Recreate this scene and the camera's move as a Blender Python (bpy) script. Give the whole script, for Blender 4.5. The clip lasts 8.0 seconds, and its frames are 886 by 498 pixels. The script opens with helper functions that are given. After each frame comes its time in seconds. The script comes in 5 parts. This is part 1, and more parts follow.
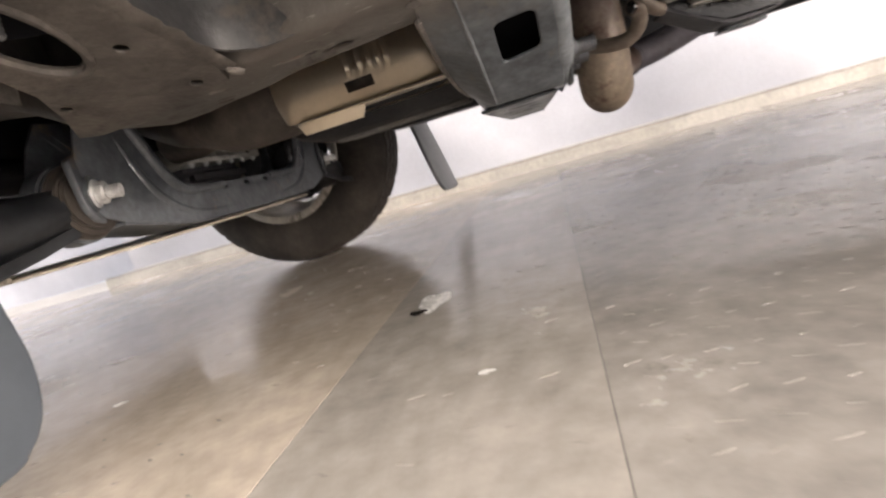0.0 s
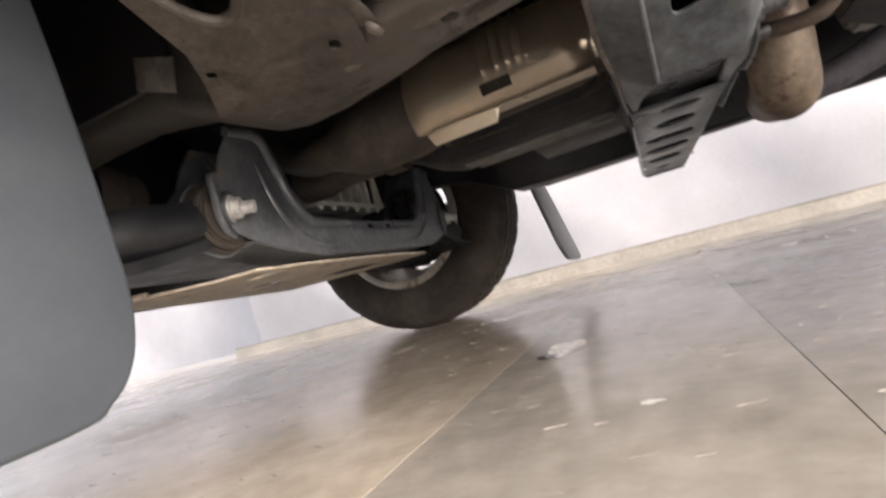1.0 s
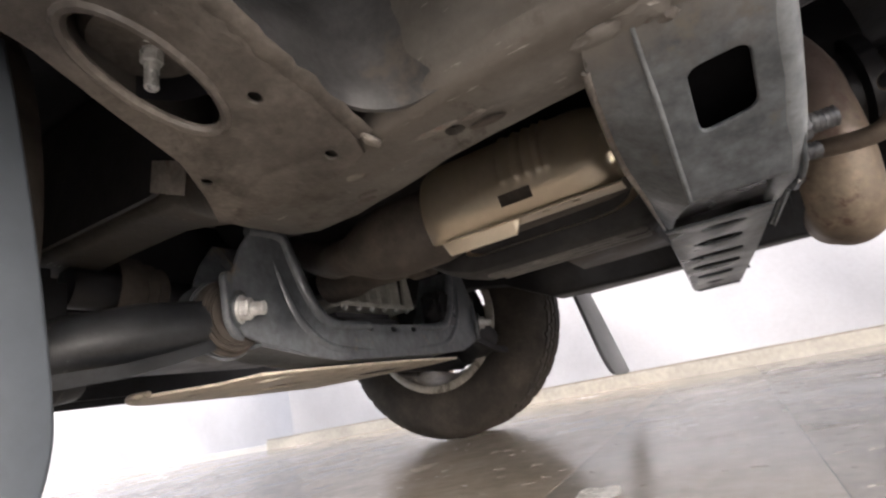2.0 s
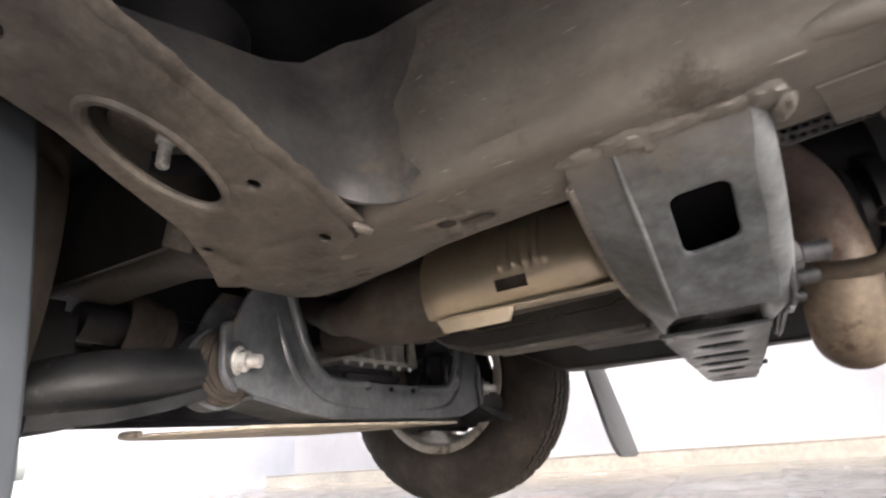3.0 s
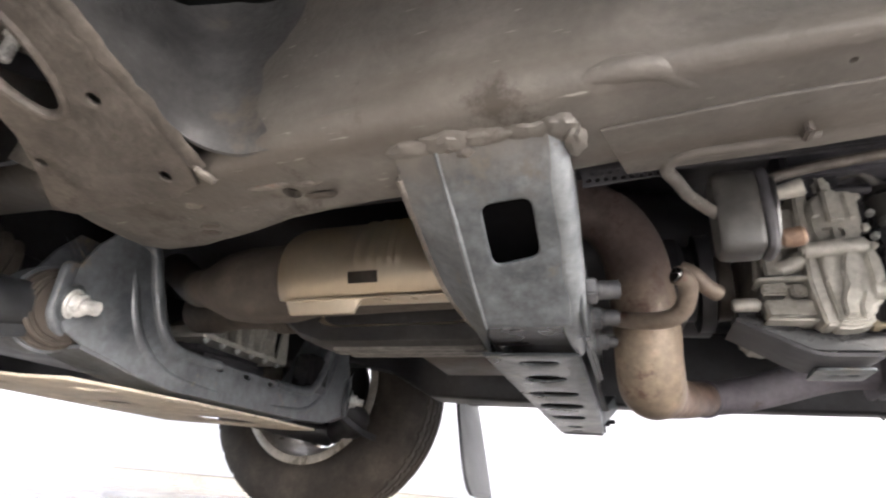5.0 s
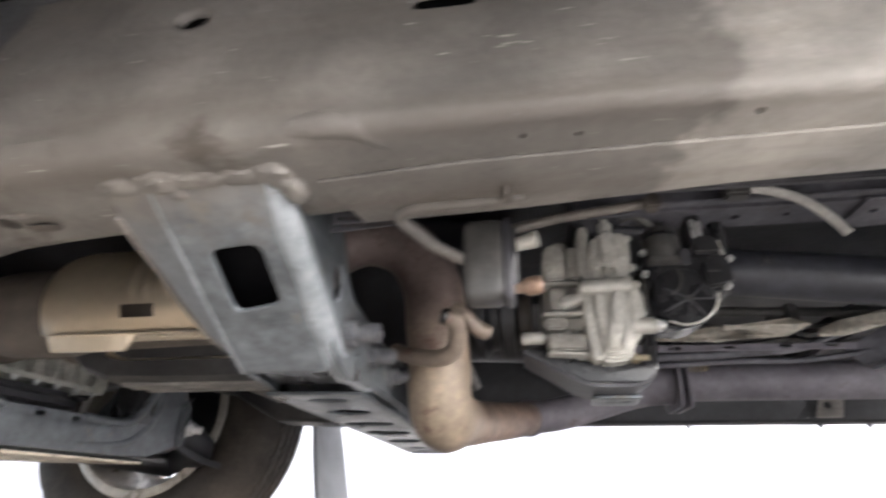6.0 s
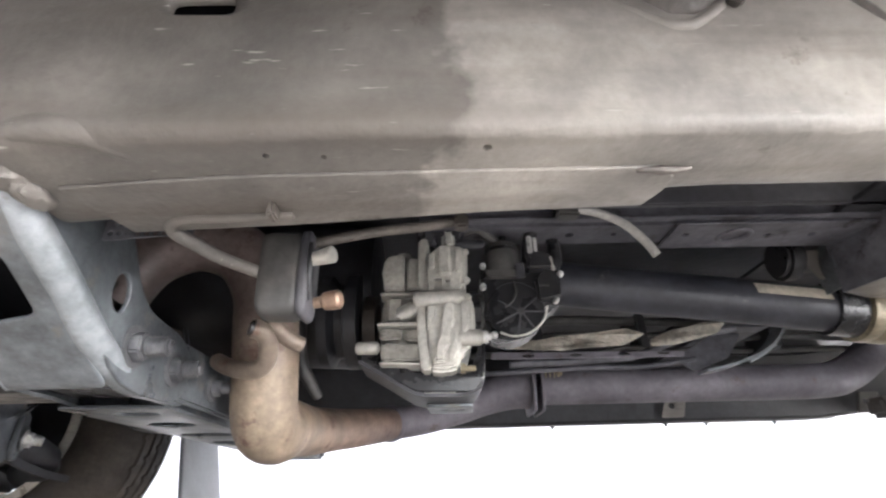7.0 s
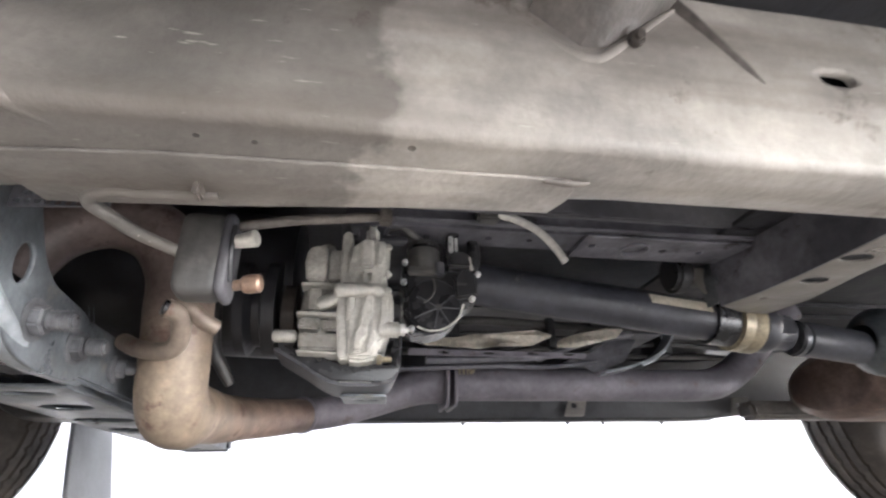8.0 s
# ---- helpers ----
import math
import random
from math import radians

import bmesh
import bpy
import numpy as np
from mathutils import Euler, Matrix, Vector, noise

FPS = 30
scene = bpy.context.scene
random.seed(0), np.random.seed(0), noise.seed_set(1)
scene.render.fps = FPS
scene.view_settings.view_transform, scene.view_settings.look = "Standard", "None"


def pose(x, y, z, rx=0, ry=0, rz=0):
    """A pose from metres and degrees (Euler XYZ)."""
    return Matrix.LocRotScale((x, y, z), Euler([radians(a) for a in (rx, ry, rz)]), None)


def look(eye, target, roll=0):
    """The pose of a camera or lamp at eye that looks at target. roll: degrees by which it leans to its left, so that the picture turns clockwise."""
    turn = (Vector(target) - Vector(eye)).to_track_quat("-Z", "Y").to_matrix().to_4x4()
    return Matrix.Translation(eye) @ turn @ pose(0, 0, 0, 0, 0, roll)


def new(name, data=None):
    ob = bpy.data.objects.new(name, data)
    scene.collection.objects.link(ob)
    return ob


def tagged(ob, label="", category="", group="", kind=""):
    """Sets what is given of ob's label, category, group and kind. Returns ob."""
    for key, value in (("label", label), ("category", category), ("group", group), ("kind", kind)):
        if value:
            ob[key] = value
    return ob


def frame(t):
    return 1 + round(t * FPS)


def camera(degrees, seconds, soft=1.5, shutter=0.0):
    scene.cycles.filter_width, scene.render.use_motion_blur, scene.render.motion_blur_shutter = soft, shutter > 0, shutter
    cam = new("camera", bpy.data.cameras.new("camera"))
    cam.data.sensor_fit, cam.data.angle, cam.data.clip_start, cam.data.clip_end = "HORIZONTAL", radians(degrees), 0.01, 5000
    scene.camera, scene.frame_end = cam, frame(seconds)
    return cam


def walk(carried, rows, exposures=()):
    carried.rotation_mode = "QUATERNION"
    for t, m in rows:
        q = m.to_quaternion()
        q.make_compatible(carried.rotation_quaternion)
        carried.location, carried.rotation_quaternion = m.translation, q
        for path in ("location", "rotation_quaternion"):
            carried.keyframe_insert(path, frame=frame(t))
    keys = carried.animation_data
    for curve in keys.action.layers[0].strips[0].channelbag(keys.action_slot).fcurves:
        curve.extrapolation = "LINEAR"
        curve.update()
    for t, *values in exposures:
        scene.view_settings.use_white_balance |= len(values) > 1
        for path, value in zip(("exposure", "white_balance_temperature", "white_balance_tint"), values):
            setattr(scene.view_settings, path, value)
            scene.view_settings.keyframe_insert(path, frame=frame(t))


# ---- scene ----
cam = camera(82.5, 8.0, soft=2.2, shutter=0.5)
EXPO = [(0.0, 2.8, 6650, 15), (1.0, 2.8, 6650, 15), (2.0, 3.0, 6450, 14), (3.5, 3.55, 6450, 14), (5.5, 3.85, 6100, 12), (7.0, 4.12, 5900, 11), (8.0, 4.18, 5900, 11)]
PATH = [
    (0, (0.142, 0.015, 0.232), (-0.359, 1.917, -0.129), -16.8),
    (0.3, (0.115, 0.062, 0.191), (-0.455, 1.971, 0.009), -16.7),
    (0.5, (0.08, 0.078, 0.165), (-0.556, 1.972, 0.066), -16.4),
    (0.7, (0.068, 0.075, 0.14), (-0.65, 1.941, 0.122), -15.8),
    (1, (0.068, 0.07, 0.134), (-0.733, 1.898, 0.268), -15.0),
    (1.5, (0.083, 0.093, 0.164), (-0.771, 1.864, 0.528), -13.0),
    (2, (0.093, 0.136, 0.156), (-0.779, 1.855, 0.687), -11.5),
    (2.2, (0.095, 0.137, 0.167), (-0.813, 1.826, 0.735), -10.7),
    (3.3, (0.163, 0.146, 0.185), (-0.732, 1.771, 0.932), -2.6),
    (3.5, (0.181, 0.152, 0.17), (-0.699, 1.78, 0.927), -0.8),
    (4, (0.198, 0.165, 0.141), (-0.638, 1.797, 0.94), 3.2),
    (4.2, (0.203, 0.17, 0.133), (-0.616, 1.808, 0.937), 4.5),
    (5.3, (0.218, 0.177, 0.147), (-0.335, 1.904, 0.99), 3.7),
    (5.5, (0.243, 0.184, 0.152), (-0.236, 1.93, 1.002), 3.1),
    (5.8, (0.283, 0.195, 0.162), (-0.091, 1.962, 1.021), 1.8),
    (6, (0.322, 0.199, 0.176), (0.046, 1.978, 1.048), 0.7),
    (6.2, (0.367, 0.207, 0.182), (0.158, 1.994, 1.055), 0.1),
    (6.5, (0.406, 0.205, 0.187), (0.289, 2.0, 1.062), -0.6),
    (7, (0.418, 0.2, 0.187), (0.454, 2.003, 1.053), -1.5),
    (7.5, (0.421, 0.199, 0.177), (0.603, 1.994, 1.039), -1.9),
    (8, (0.421, 0.181, 0.173), (0.743, 1.958, 1.032), -1.5),
]
walk(cam, [(t, look(eye, target, roll)) for t, eye, target, roll in PATH], exposures=EXPO)

# ---- light ----
world = bpy.data.worlds.new("sky")
scene.world = world
world.use_nodes = True
wn = world.node_tree
sky = wn.nodes.new("ShaderNodeTexSky")
sky.sky_type = "NISHITA"
sky.sun_disc = False
sky.sun_elevation = radians(20)
sky.sun_rotation = radians(117.5)
sky.air_density, sky.dust_density = 1.0, 4.0
bg = wn.nodes["Background"]
bg.inputs["Strength"].default_value = 0.13
haze = wn.nodes.new("ShaderNodeHueSaturation")  # a milky overcast sky
haze.inputs["Saturation"].default_value = 0.35
wn.links.new(sky.outputs[0], haze.inputs["Color"])
wn.links.new(haze.outputs[0], bg.inputs["Color"])

sun_data = bpy.data.lights.new("sun", "SUN")
sun_data.energy, sun_data.angle, sun_data.color = 0.3, radians(16), (1.0, 0.95, 0.88)
sun = new("sun", sun_data)
sun.matrix_world = look((5.0, -2.6, 2.05), (0.0, 0.0, 0.0))


# ---- materials ----
def material(name, base, second, rough=0.6, metal=0.0, scale=6.0, fine=70.0, bump=0.15, mix=(0.4, 0.62),
             spots=None, spot_level=0.66, spot_scale=14.0, spec=0.5, grain=0.12, dents=0.0, flecks=None, tone_step=None, patch=0.22, front=None, streak=None, vary=0.14):
    """A procedural surface: two colours mixed by coarse noise, fine grain, optional spots, relief."""
    m = bpy.data.materials.new(name)
    m.use_nodes = True
    n, l = m.node_tree.nodes, m.node_tree.links
    b = n["Principled BSDF"]
    co = n.new("ShaderNodeTexCoord")
    big = n.new("ShaderNodeTexNoise")
    big.inputs["Scale"].default_value, big.inputs["Detail"].default_value, big.inputs["Roughness"].default_value = scale, 6, 0.62
    small = n.new("ShaderNodeTexNoise")
    small.inputs["Scale"].default_value, small.inputs["Detail"].default_value = fine, 5
    for t in (big, small):
        l.new(co.outputs["Object"], t.inputs["Vector"])
    ramp = n.new("ShaderNodeValToRGB")
    ramp.color_ramp.elements[0].position, ramp.color_ramp.elements[1].position = mix
    ramp.color_ramp.elements[0].color, ramp.color_ramp.elements[1].color = (*base, 1), (*second, 1)
    l.new(big.outputs["Fac"], ramp.inputs["Fac"])
    gr = n.new("ShaderNodeMapRange")
    gr.inputs["From Min"].default_value, gr.inputs["From Max"].default_value = 0.3, 0.7
    gr.inputs["To Min"].default_value, gr.inputs["To Max"].default_value = 1 - grain, 1 + grain
    l.new(small.outputs["Fac"], gr.inputs["Value"])
    mul = n.new("ShaderNodeVectorMath")
    mul.operation = "SCALE"
    l.new(ramp.outputs["Color"], mul.inputs[0])
    l.new(gr.outputs["Result"], mul.inputs["Scale"])
    colour = mul.outputs[0]
    if patch:  # uneven grime between the coarse colours and the grain
        pn = n.new("ShaderNodeTexNoise")
        pn.inputs["Scale"].default_value, pn.inputs["Detail"].default_value, pn.inputs["Roughness"].default_value = scale * 3.3, 9, 0.72
        l.new(co.outputs["Object"], pn.inputs["Vector"])
        pr = n.new("ShaderNodeMapRange")
        pr.inputs["From Min"].default_value, pr.inputs["From Max"].default_value = 0.34, 0.64
        pr.inputs["To Min"].default_value, pr.inputs["To Max"].default_value = 1 - patch, 1 + patch * 0.7
        l.new(pn.outputs["Fac"], pr.inputs["Value"])
        pm = n.new("ShaderNodeVectorMath")
        pm.operation = "SCALE"
        l.new(colour, pm.inputs[0])
        l.new(pr.outputs["Result"], pm.inputs["Scale"])
        colour = pm.outputs[0]
    if spots:
        sp = n.new("ShaderNodeTexNoise")
        sp.inputs["Scale"].default_value, sp.inputs["Detail"].default_value, sp.inputs["Roughness"].default_value = spot_scale, 8, 0.7
        l.new(co.outputs["Object"], sp.inputs["Vector"])
        sr = n.new("ShaderNodeValToRGB")
        sr.color_ramp.elements[0].position, sr.color_ramp.elements[1].position = spot_level - 0.05, spot_level + 0.04
        l.new(sp.outputs["Fac"], sr.inputs["Fac"])
        mx = n.new("ShaderNodeMix")
        mx.data_type = "RGBA"
        l.new(sr.outputs["Color"], mx.inputs["Factor"])
        l.new(colour, mx.inputs[6])
        mx.inputs[7].default_value = (*spots, 1)
        colour = mx.outputs[2]
    if front:  # shade deepening towards the wheel, painted into the colour
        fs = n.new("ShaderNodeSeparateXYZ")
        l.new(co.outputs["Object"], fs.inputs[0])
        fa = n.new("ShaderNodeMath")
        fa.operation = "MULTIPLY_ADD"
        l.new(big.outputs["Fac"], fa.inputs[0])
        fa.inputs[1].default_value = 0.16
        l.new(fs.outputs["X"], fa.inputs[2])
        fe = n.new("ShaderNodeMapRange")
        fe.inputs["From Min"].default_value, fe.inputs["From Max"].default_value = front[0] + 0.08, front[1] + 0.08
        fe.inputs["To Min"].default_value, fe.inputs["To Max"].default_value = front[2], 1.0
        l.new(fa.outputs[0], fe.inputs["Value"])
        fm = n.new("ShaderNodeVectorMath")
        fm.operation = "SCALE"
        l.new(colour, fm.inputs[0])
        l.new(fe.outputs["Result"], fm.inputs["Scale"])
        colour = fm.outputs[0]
    if tone_step:  # scales the colour beyond a ragged line across x
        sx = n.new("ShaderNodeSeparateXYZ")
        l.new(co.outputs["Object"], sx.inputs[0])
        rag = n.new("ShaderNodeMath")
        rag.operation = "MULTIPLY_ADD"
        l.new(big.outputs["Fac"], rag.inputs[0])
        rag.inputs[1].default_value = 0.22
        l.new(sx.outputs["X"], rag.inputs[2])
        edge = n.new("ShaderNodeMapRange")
        edge.inputs["From Min"].default_value, edge.inputs["From Max"].default_value = tone_step[0] + 0.104, tone_step[0] + 0.115
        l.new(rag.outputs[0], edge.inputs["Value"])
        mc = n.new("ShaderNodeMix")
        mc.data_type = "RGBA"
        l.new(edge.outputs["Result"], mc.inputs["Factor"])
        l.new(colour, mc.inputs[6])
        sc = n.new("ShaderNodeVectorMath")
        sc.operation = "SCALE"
        sc.inputs["Scale"].default_value = tone_step[1]
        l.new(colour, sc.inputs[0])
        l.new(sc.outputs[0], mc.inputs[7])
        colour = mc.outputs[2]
    if streak:  # long brown smears of road dirt along x
        stm = n.new("ShaderNodeMapping")
        stm.inputs["Scale"].default_value = (1.6, 17, 17)
        l.new(co.outputs["Object"], stm.inputs["Vector"])
        stn = n.new("ShaderNodeTexNoise")
        stn.inputs["Scale"].default_value, stn.inputs["Detail"].default_value = 1.7, 5
        l.new(stm.outputs[0], stn.inputs["Vector"])
        stf = n.new("ShaderNodeMapRange")
        stf.inputs["From Min"].default_value, stf.inputs["From Max"].default_value = 0.47, 0.68
        stf.inputs["To Max"].default_value = 0.5
        l.new(stn.outputs["Fac"], stf.inputs["Value"])
        stx = n.new("ShaderNodeMix")
        stx.data_type = "RGBA"
        l.new(stf.outputs["Result"], stx.inputs["Factor"])
        l.new(colour, stx.inputs[6])
        stx.inputs[7].default_value = (*streak, 1)
        colour = stx.outputs[2]
    if flecks:  # short scratches along x
        mp = n.new("ShaderNodeMapping")
        mp.inputs["Scale"].default_value = (24, 190, 190)
        l.new(co.outputs["Object"], mp.inputs["Vector"])
        fn = n.new("ShaderNodeTexNoise")
        fn.inputs["Scale"].default_value, fn.inputs["Detail"].default_value = 1.6, 3
        l.new(mp.outputs[0], fn.inputs["Vector"])
        fr = n.new("ShaderNodeValToRGB")
        fr.color_ramp.elements[0].position, fr.color_ramp.elements[1].position = 0.69, 0.75
        l.new(fn.outputs["Fac"], fr.inputs["Fac"])
        fx = n.new("ShaderNodeMix")
        fx.data_type = "RGBA"
        l.new(fr.outputs["Color"], fx.inputs["Factor"])
        l.new(colour, fx.inputs[6])
        fx.inputs[7].default_value = (*flecks, 1)
        colour = fx.outputs[2]
    l.new(colour, b.inputs["Base Color"])
    b.inputs["Metallic"].default_value = metal
    b.inputs["Specular IOR Level"].default_value = spec
    rr = n.new("ShaderNodeMapRange")
    rr.inputs["To Min"].default_value, rr.inputs["To Max"].default_value = max(0.05, rough - vary), min(1, rough + vary)
    rr.inputs["From Min"].default_value, rr.inputs["From Max"].default_value = 0.3, 0.7
    l.new(big.outputs["Fac"], rr.inputs["Value"])
    l.new(rr.outputs["Result"], b.inputs["Roughness"])
    if bump:
        bp = n.new("ShaderNodeBump")
        bp.inputs["Strength"].default_value, bp.inputs["Distance"].default_value = bump, 0.003
        l.new(small.outputs["Fac"], bp.inputs["Height"])
        if dents:
            dn = n.new("ShaderNodeTexNoise")
            dn.inputs["Scale"].default_value, dn.inputs["Detail"].default_value = 16, 3
            l.new(co.outputs["Object"], dn.inputs["Vector"])
            db = n.new("ShaderNodeBump")
            db.inputs["Strength"].default_value, db.inputs["Distance"].default_value = dents, 0.012
            l.new(dn.outputs["Fac"], db.inputs["Height"])
            l.new(db.outputs["Normal"], bp.inputs["Normal"])
        l.new(bp.outputs["Normal"], b.inputs["Normal"])
    return m


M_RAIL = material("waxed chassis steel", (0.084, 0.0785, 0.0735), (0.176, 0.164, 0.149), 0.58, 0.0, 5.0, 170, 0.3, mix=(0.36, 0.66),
                  spots=(0.052, 0.044, 0.037), spot_level=0.635, spot_scale=13, dents=0.2, flecks=(0.27, 0.26, 0.24), tone_step=(0.43, 1.9), patch=0.20, front=(-0.42, 0.20, 0.42), grain=0.06, streak=(0.078, 0.063, 0.050))
M_DUST = material("dusty chassis steel", (0.044, 0.038, 0.034), (0.120, 0.105, 0.092), 0.55, 0.0, 9.0, 150, 0.4, mix=(0.34, 0.68),
                  spots=(0.028, 0.023, 0.018), spot_level=0.62, spot_scale=16, dents=0.4, patch=0.38, grain=0.2)
M_DARKSTEEL = material("black paint and painted-in shade", (0.009, 0.0092, 0.0118), (0.022, 0.0225, 0.027), 0.5, 0.0, 7, 80, 0.25, patch=0.4)
M_STEEL = material("dull grey undercoat", (0.032, 0.032, 0.038), (0.066, 0.065, 0.073), 0.55, 0.0, 6, 80, 0.25, patch=0.35)
M_TUNNEL = material("violet-grey undercoat", (0.060, 0.060, 0.071), (0.132, 0.130, 0.148), 0.5, 0.1, 7, 90, 0.25, spots=(0.03, 0.028, 0.028), spot_level=0.64, spot_scale=20, patch=0.35)
M_SHAFT = material("blue-black shaft paint", (0.020, 0.021, 0.028), (0.043, 0.045, 0.056), 0.5, 0.0, 7, 90, 0.2, spots=(0.10, 0.098, 0.095), spot_level=0.68, spot_scale=26, patch=0.35)
M_WEB = material("blue-grey worn chassis paint", (0.040, 0.040, 0.042), (0.088, 0.088, 0.090), 0.5, 0.0, 9, 150, 0.3, mix=(0.34, 0.68), spots=(0.095, 0.085, 0.075), spot_level=0.61, spot_scale=14, dents=0.2, patch=0.3)
M_GALV = material("galvanised steel", (0.042, 0.048, 0.054), (0.112, 0.124, 0.136), 0.36, 0.28, 13, 150, 0.2, mix=(0.3, 0.7), dents=0.15,
                  spots=(0.12, 0.112, 0.098), spot_level=0.635, spot_scale=22, patch=0.35)
def dusted(m, dust, low, high):
    """Adds a ragged layer of road dust to what lies above a height."""
    n, l = m.node_tree.nodes, m.node_tree.links
    b = n["Principled BSDF"]
    old = b.inputs["Base Color"].links[0].from_socket
    co, sep, rag = n.new("ShaderNodeTexCoord"), n.new("ShaderNodeSeparateXYZ"), n.new("ShaderNodeTexNoise")
    rag.inputs["Scale"].default_value, rag.inputs["Detail"].default_value, rag.inputs["Roughness"].default_value = 34, 8, 0.7
    l.new(co.outputs["Object"], sep.inputs[0])
    l.new(co.outputs["Object"], rag.inputs["Vector"])
    add = n.new("ShaderNodeMath")
    add.operation = "MULTIPLY_ADD"
    l.new(rag.outputs["Fac"], add.inputs[0])
    add.inputs[1].default_value = 0.05
    l.new(sep.outputs["Z"], add.inputs[2])
    edge = n.new("ShaderNodeMapRange")
    edge.inputs["From Min"].default_value, edge.inputs["From Max"].default_value = low + 0.025, high + 0.025
    edge.inputs["To Max"].default_value = 0.9
    l.new(add.outputs[0], edge.inputs["Value"])
    mx = n.new("ShaderNodeMix")
    mx.data_type = "RGBA"
    l.new(edge.outputs["Result"], mx.inputs["Factor"])
    l.new(old, mx.inputs[6])
    mx.inputs[7].default_value = (*dust, 1)
    l.new(mx.outputs[2], b.inputs["Base Color"])
    return m


M_GALVD = dusted(material("dusty galvanised steel", (0.042, 0.048, 0.055), (0.150, 0.164, 0.177), 0.36, 0.28, 13, 150, 0.2, mix=(0.3, 0.7), dents=0.15, spots=(0.12, 0.112, 0.098), spot_level=0.635, spot_scale=22, patch=0.35), (0.165, 0.150, 0.133), 0.322, 0.352)
M_HOLLOW = material("near-black stand-in for unlit hollows", (0.004, 0.004, 0.005), (0.008, 0.008, 0.009), 0.9, 0.0, 20, 90, 0.0, spec=0.1)
M_ARM = material("grey painted cast steel", (0.050, 0.057, 0.066), (0.135, 0.146, 0.160), 0.5, 0.1, 10, 90, 0.2, mix=(0.3, 0.68), dents=0.12,
                 spots=(0.17, 0.135, 0.095), spot_level=0.66, spot_scale=12, patch=0.3)
M_ARMDARK = material("black painted forging", (0.009, 0.010, 0.012), (0.036, 0.039, 0.043), 0.45, 0.0, 9, 90, 0.25, mix=(0.35, 0.72), spots=(0.17, 0.165, 0.155), spot_level=0.66, spot_scale=14, patch=0.3)
M_RUSTY = material("brown old rubber", (0.034, 0.028, 0.024), (0.074, 0.062, 0.052), 0.6, 0.0, 20, 120, 0.3)
M_GALVB = material("bright worn galvanised steel, highlight included", (0.14, 0.155, 0.171), (0.262, 0.282, 0.303), 0.38, 0.4, 13, 150, 0.2, mix=(0.3, 0.65), spots=(0.16, 0.15, 0.135), spot_level=0.66, spot_scale=22)
M_WELD = material("pale dusty weld metal", (0.115, 0.103, 0.093), (0.205, 0.188, 0.170), 0.5, 0.1, 24, 160, 0.4, spots=(0.14, 0.085, 0.06), spot_level=0.63, spot_scale=30, patch=0.3)
M_STUD = material("dark zinc stud", (0.060, 0.062, 0.068), (0.135, 0.137, 0.145), 0.36, 0.5, 30, 160, 0.1)
M_PIPE = material("heat tinted exhaust steel", (0.135, 0.108, 0.086), (0.225, 0.184, 0.148), 0.55, 0.15, 9, 120, 0.25,
                  spots=(0.11, 0.058, 0.04), spot_level=0.615, spot_scale=26, patch=0.3)
M_PIPEDARK = material("rust brown exhaust steel", (0.085, 0.058, 0.048), (0.16, 0.11, 0.09), 0.5, 0.35, 12, 120, 0.25,
                      spots=(0.20, 0.12, 0.07), spot_level=0.66, spot_scale=26, patch=0.3)
M_PIPEGREY = material("dull grey exhaust tube", (0.112, 0.104, 0.122), (0.185, 0.174, 0.198), 0.6, 0.15, 5, 90, 0.15,
                      spots=(0.09, 0.065, 0.05), spot_level=0.64, spot_scale=18)
M_CAT = material("aluminised heat shield", (0.60, 0.52, 0.405), (0.70, 0.615, 0.49), 0.31, 0.75, 3, 110, 0.02, patch=0.05, grain=0.03, vary=0.02)
M_ALU = material("cast aluminium", (0.38, 0.37, 0.335), (0.56, 0.55, 0.51), 0.42, 0.2, 14, 160, 0.4, patch=0.14)
M_ALUD = material("stained cast aluminium", (0.26, 0.25, 0.225), (0.42, 0.405, 0.37), 0.5, 0.15, 16, 160, 0.4, spots=(0.10, 0.092, 0.08), spot_level=0.63, spot_scale=30, patch=0.3)
M_BLACK = material("black plastic", (0.013, 0.013, 0.015), (0.028, 0.028, 0.030), 0.28, 0.0, 10, 120, 0.1, patch=0.3)
M_BLACKGREY = material("dusty black plastic", (0.032, 0.032, 0.033), (0.072, 0.069, 0.065), 0.48, 0.0, 8, 120, 0.2, patch=0.35)
M_GUARD = material("scuffed black plastic", (0.015, 0.015, 0.017), (0.032, 0.0315, 0.032), 0.55, 0.0, 9, 120, 0.2, patch=0.35)
M_GUARDRIB = material("dust-whitened plastic", (0.10, 0.096, 0.09), (0.17, 0.162, 0.15), 0.6, 0.0, 12, 120, 0.2, patch=0.35)
M_RUBBER = material("tyre rubber", (0.032, 0.027, 0.023), (0.065, 0.055, 0.047), 0.7, 0.0, 7, 120, 0.3, spec=0.35, patch=0.25)
M_FLAP = material("grey plastic mud flap", (0.027, 0.032, 0.038), (0.037, 0.043, 0.050), 0.42, 0.0, 5, 130, 0.08, grain=0.05, patch=0.06)
M_FLAPLIT = material("grey flap plastic lightened as if lit", (0.105, 0.110, 0.120), (0.150, 0.156, 0.166), 0.5, 0.0, 5, 130, 0.08, grain=0.05, patch=0.12)
M_ZINC = material("zinc plated bolt", (0.50, 0.505, 0.50), (0.68, 0.68, 0.67), 0.34, 0.4, 30, 200, 0.1, spots=(0.22, 0.18, 0.13), spot_level=0.66, spot_scale=60)
M_BRASS = material("yellow chromate hardware", (0.20, 0.17, 0.12), (0.33, 0.285, 0.20), 0.45, 0.4, 30, 200, 0.1)
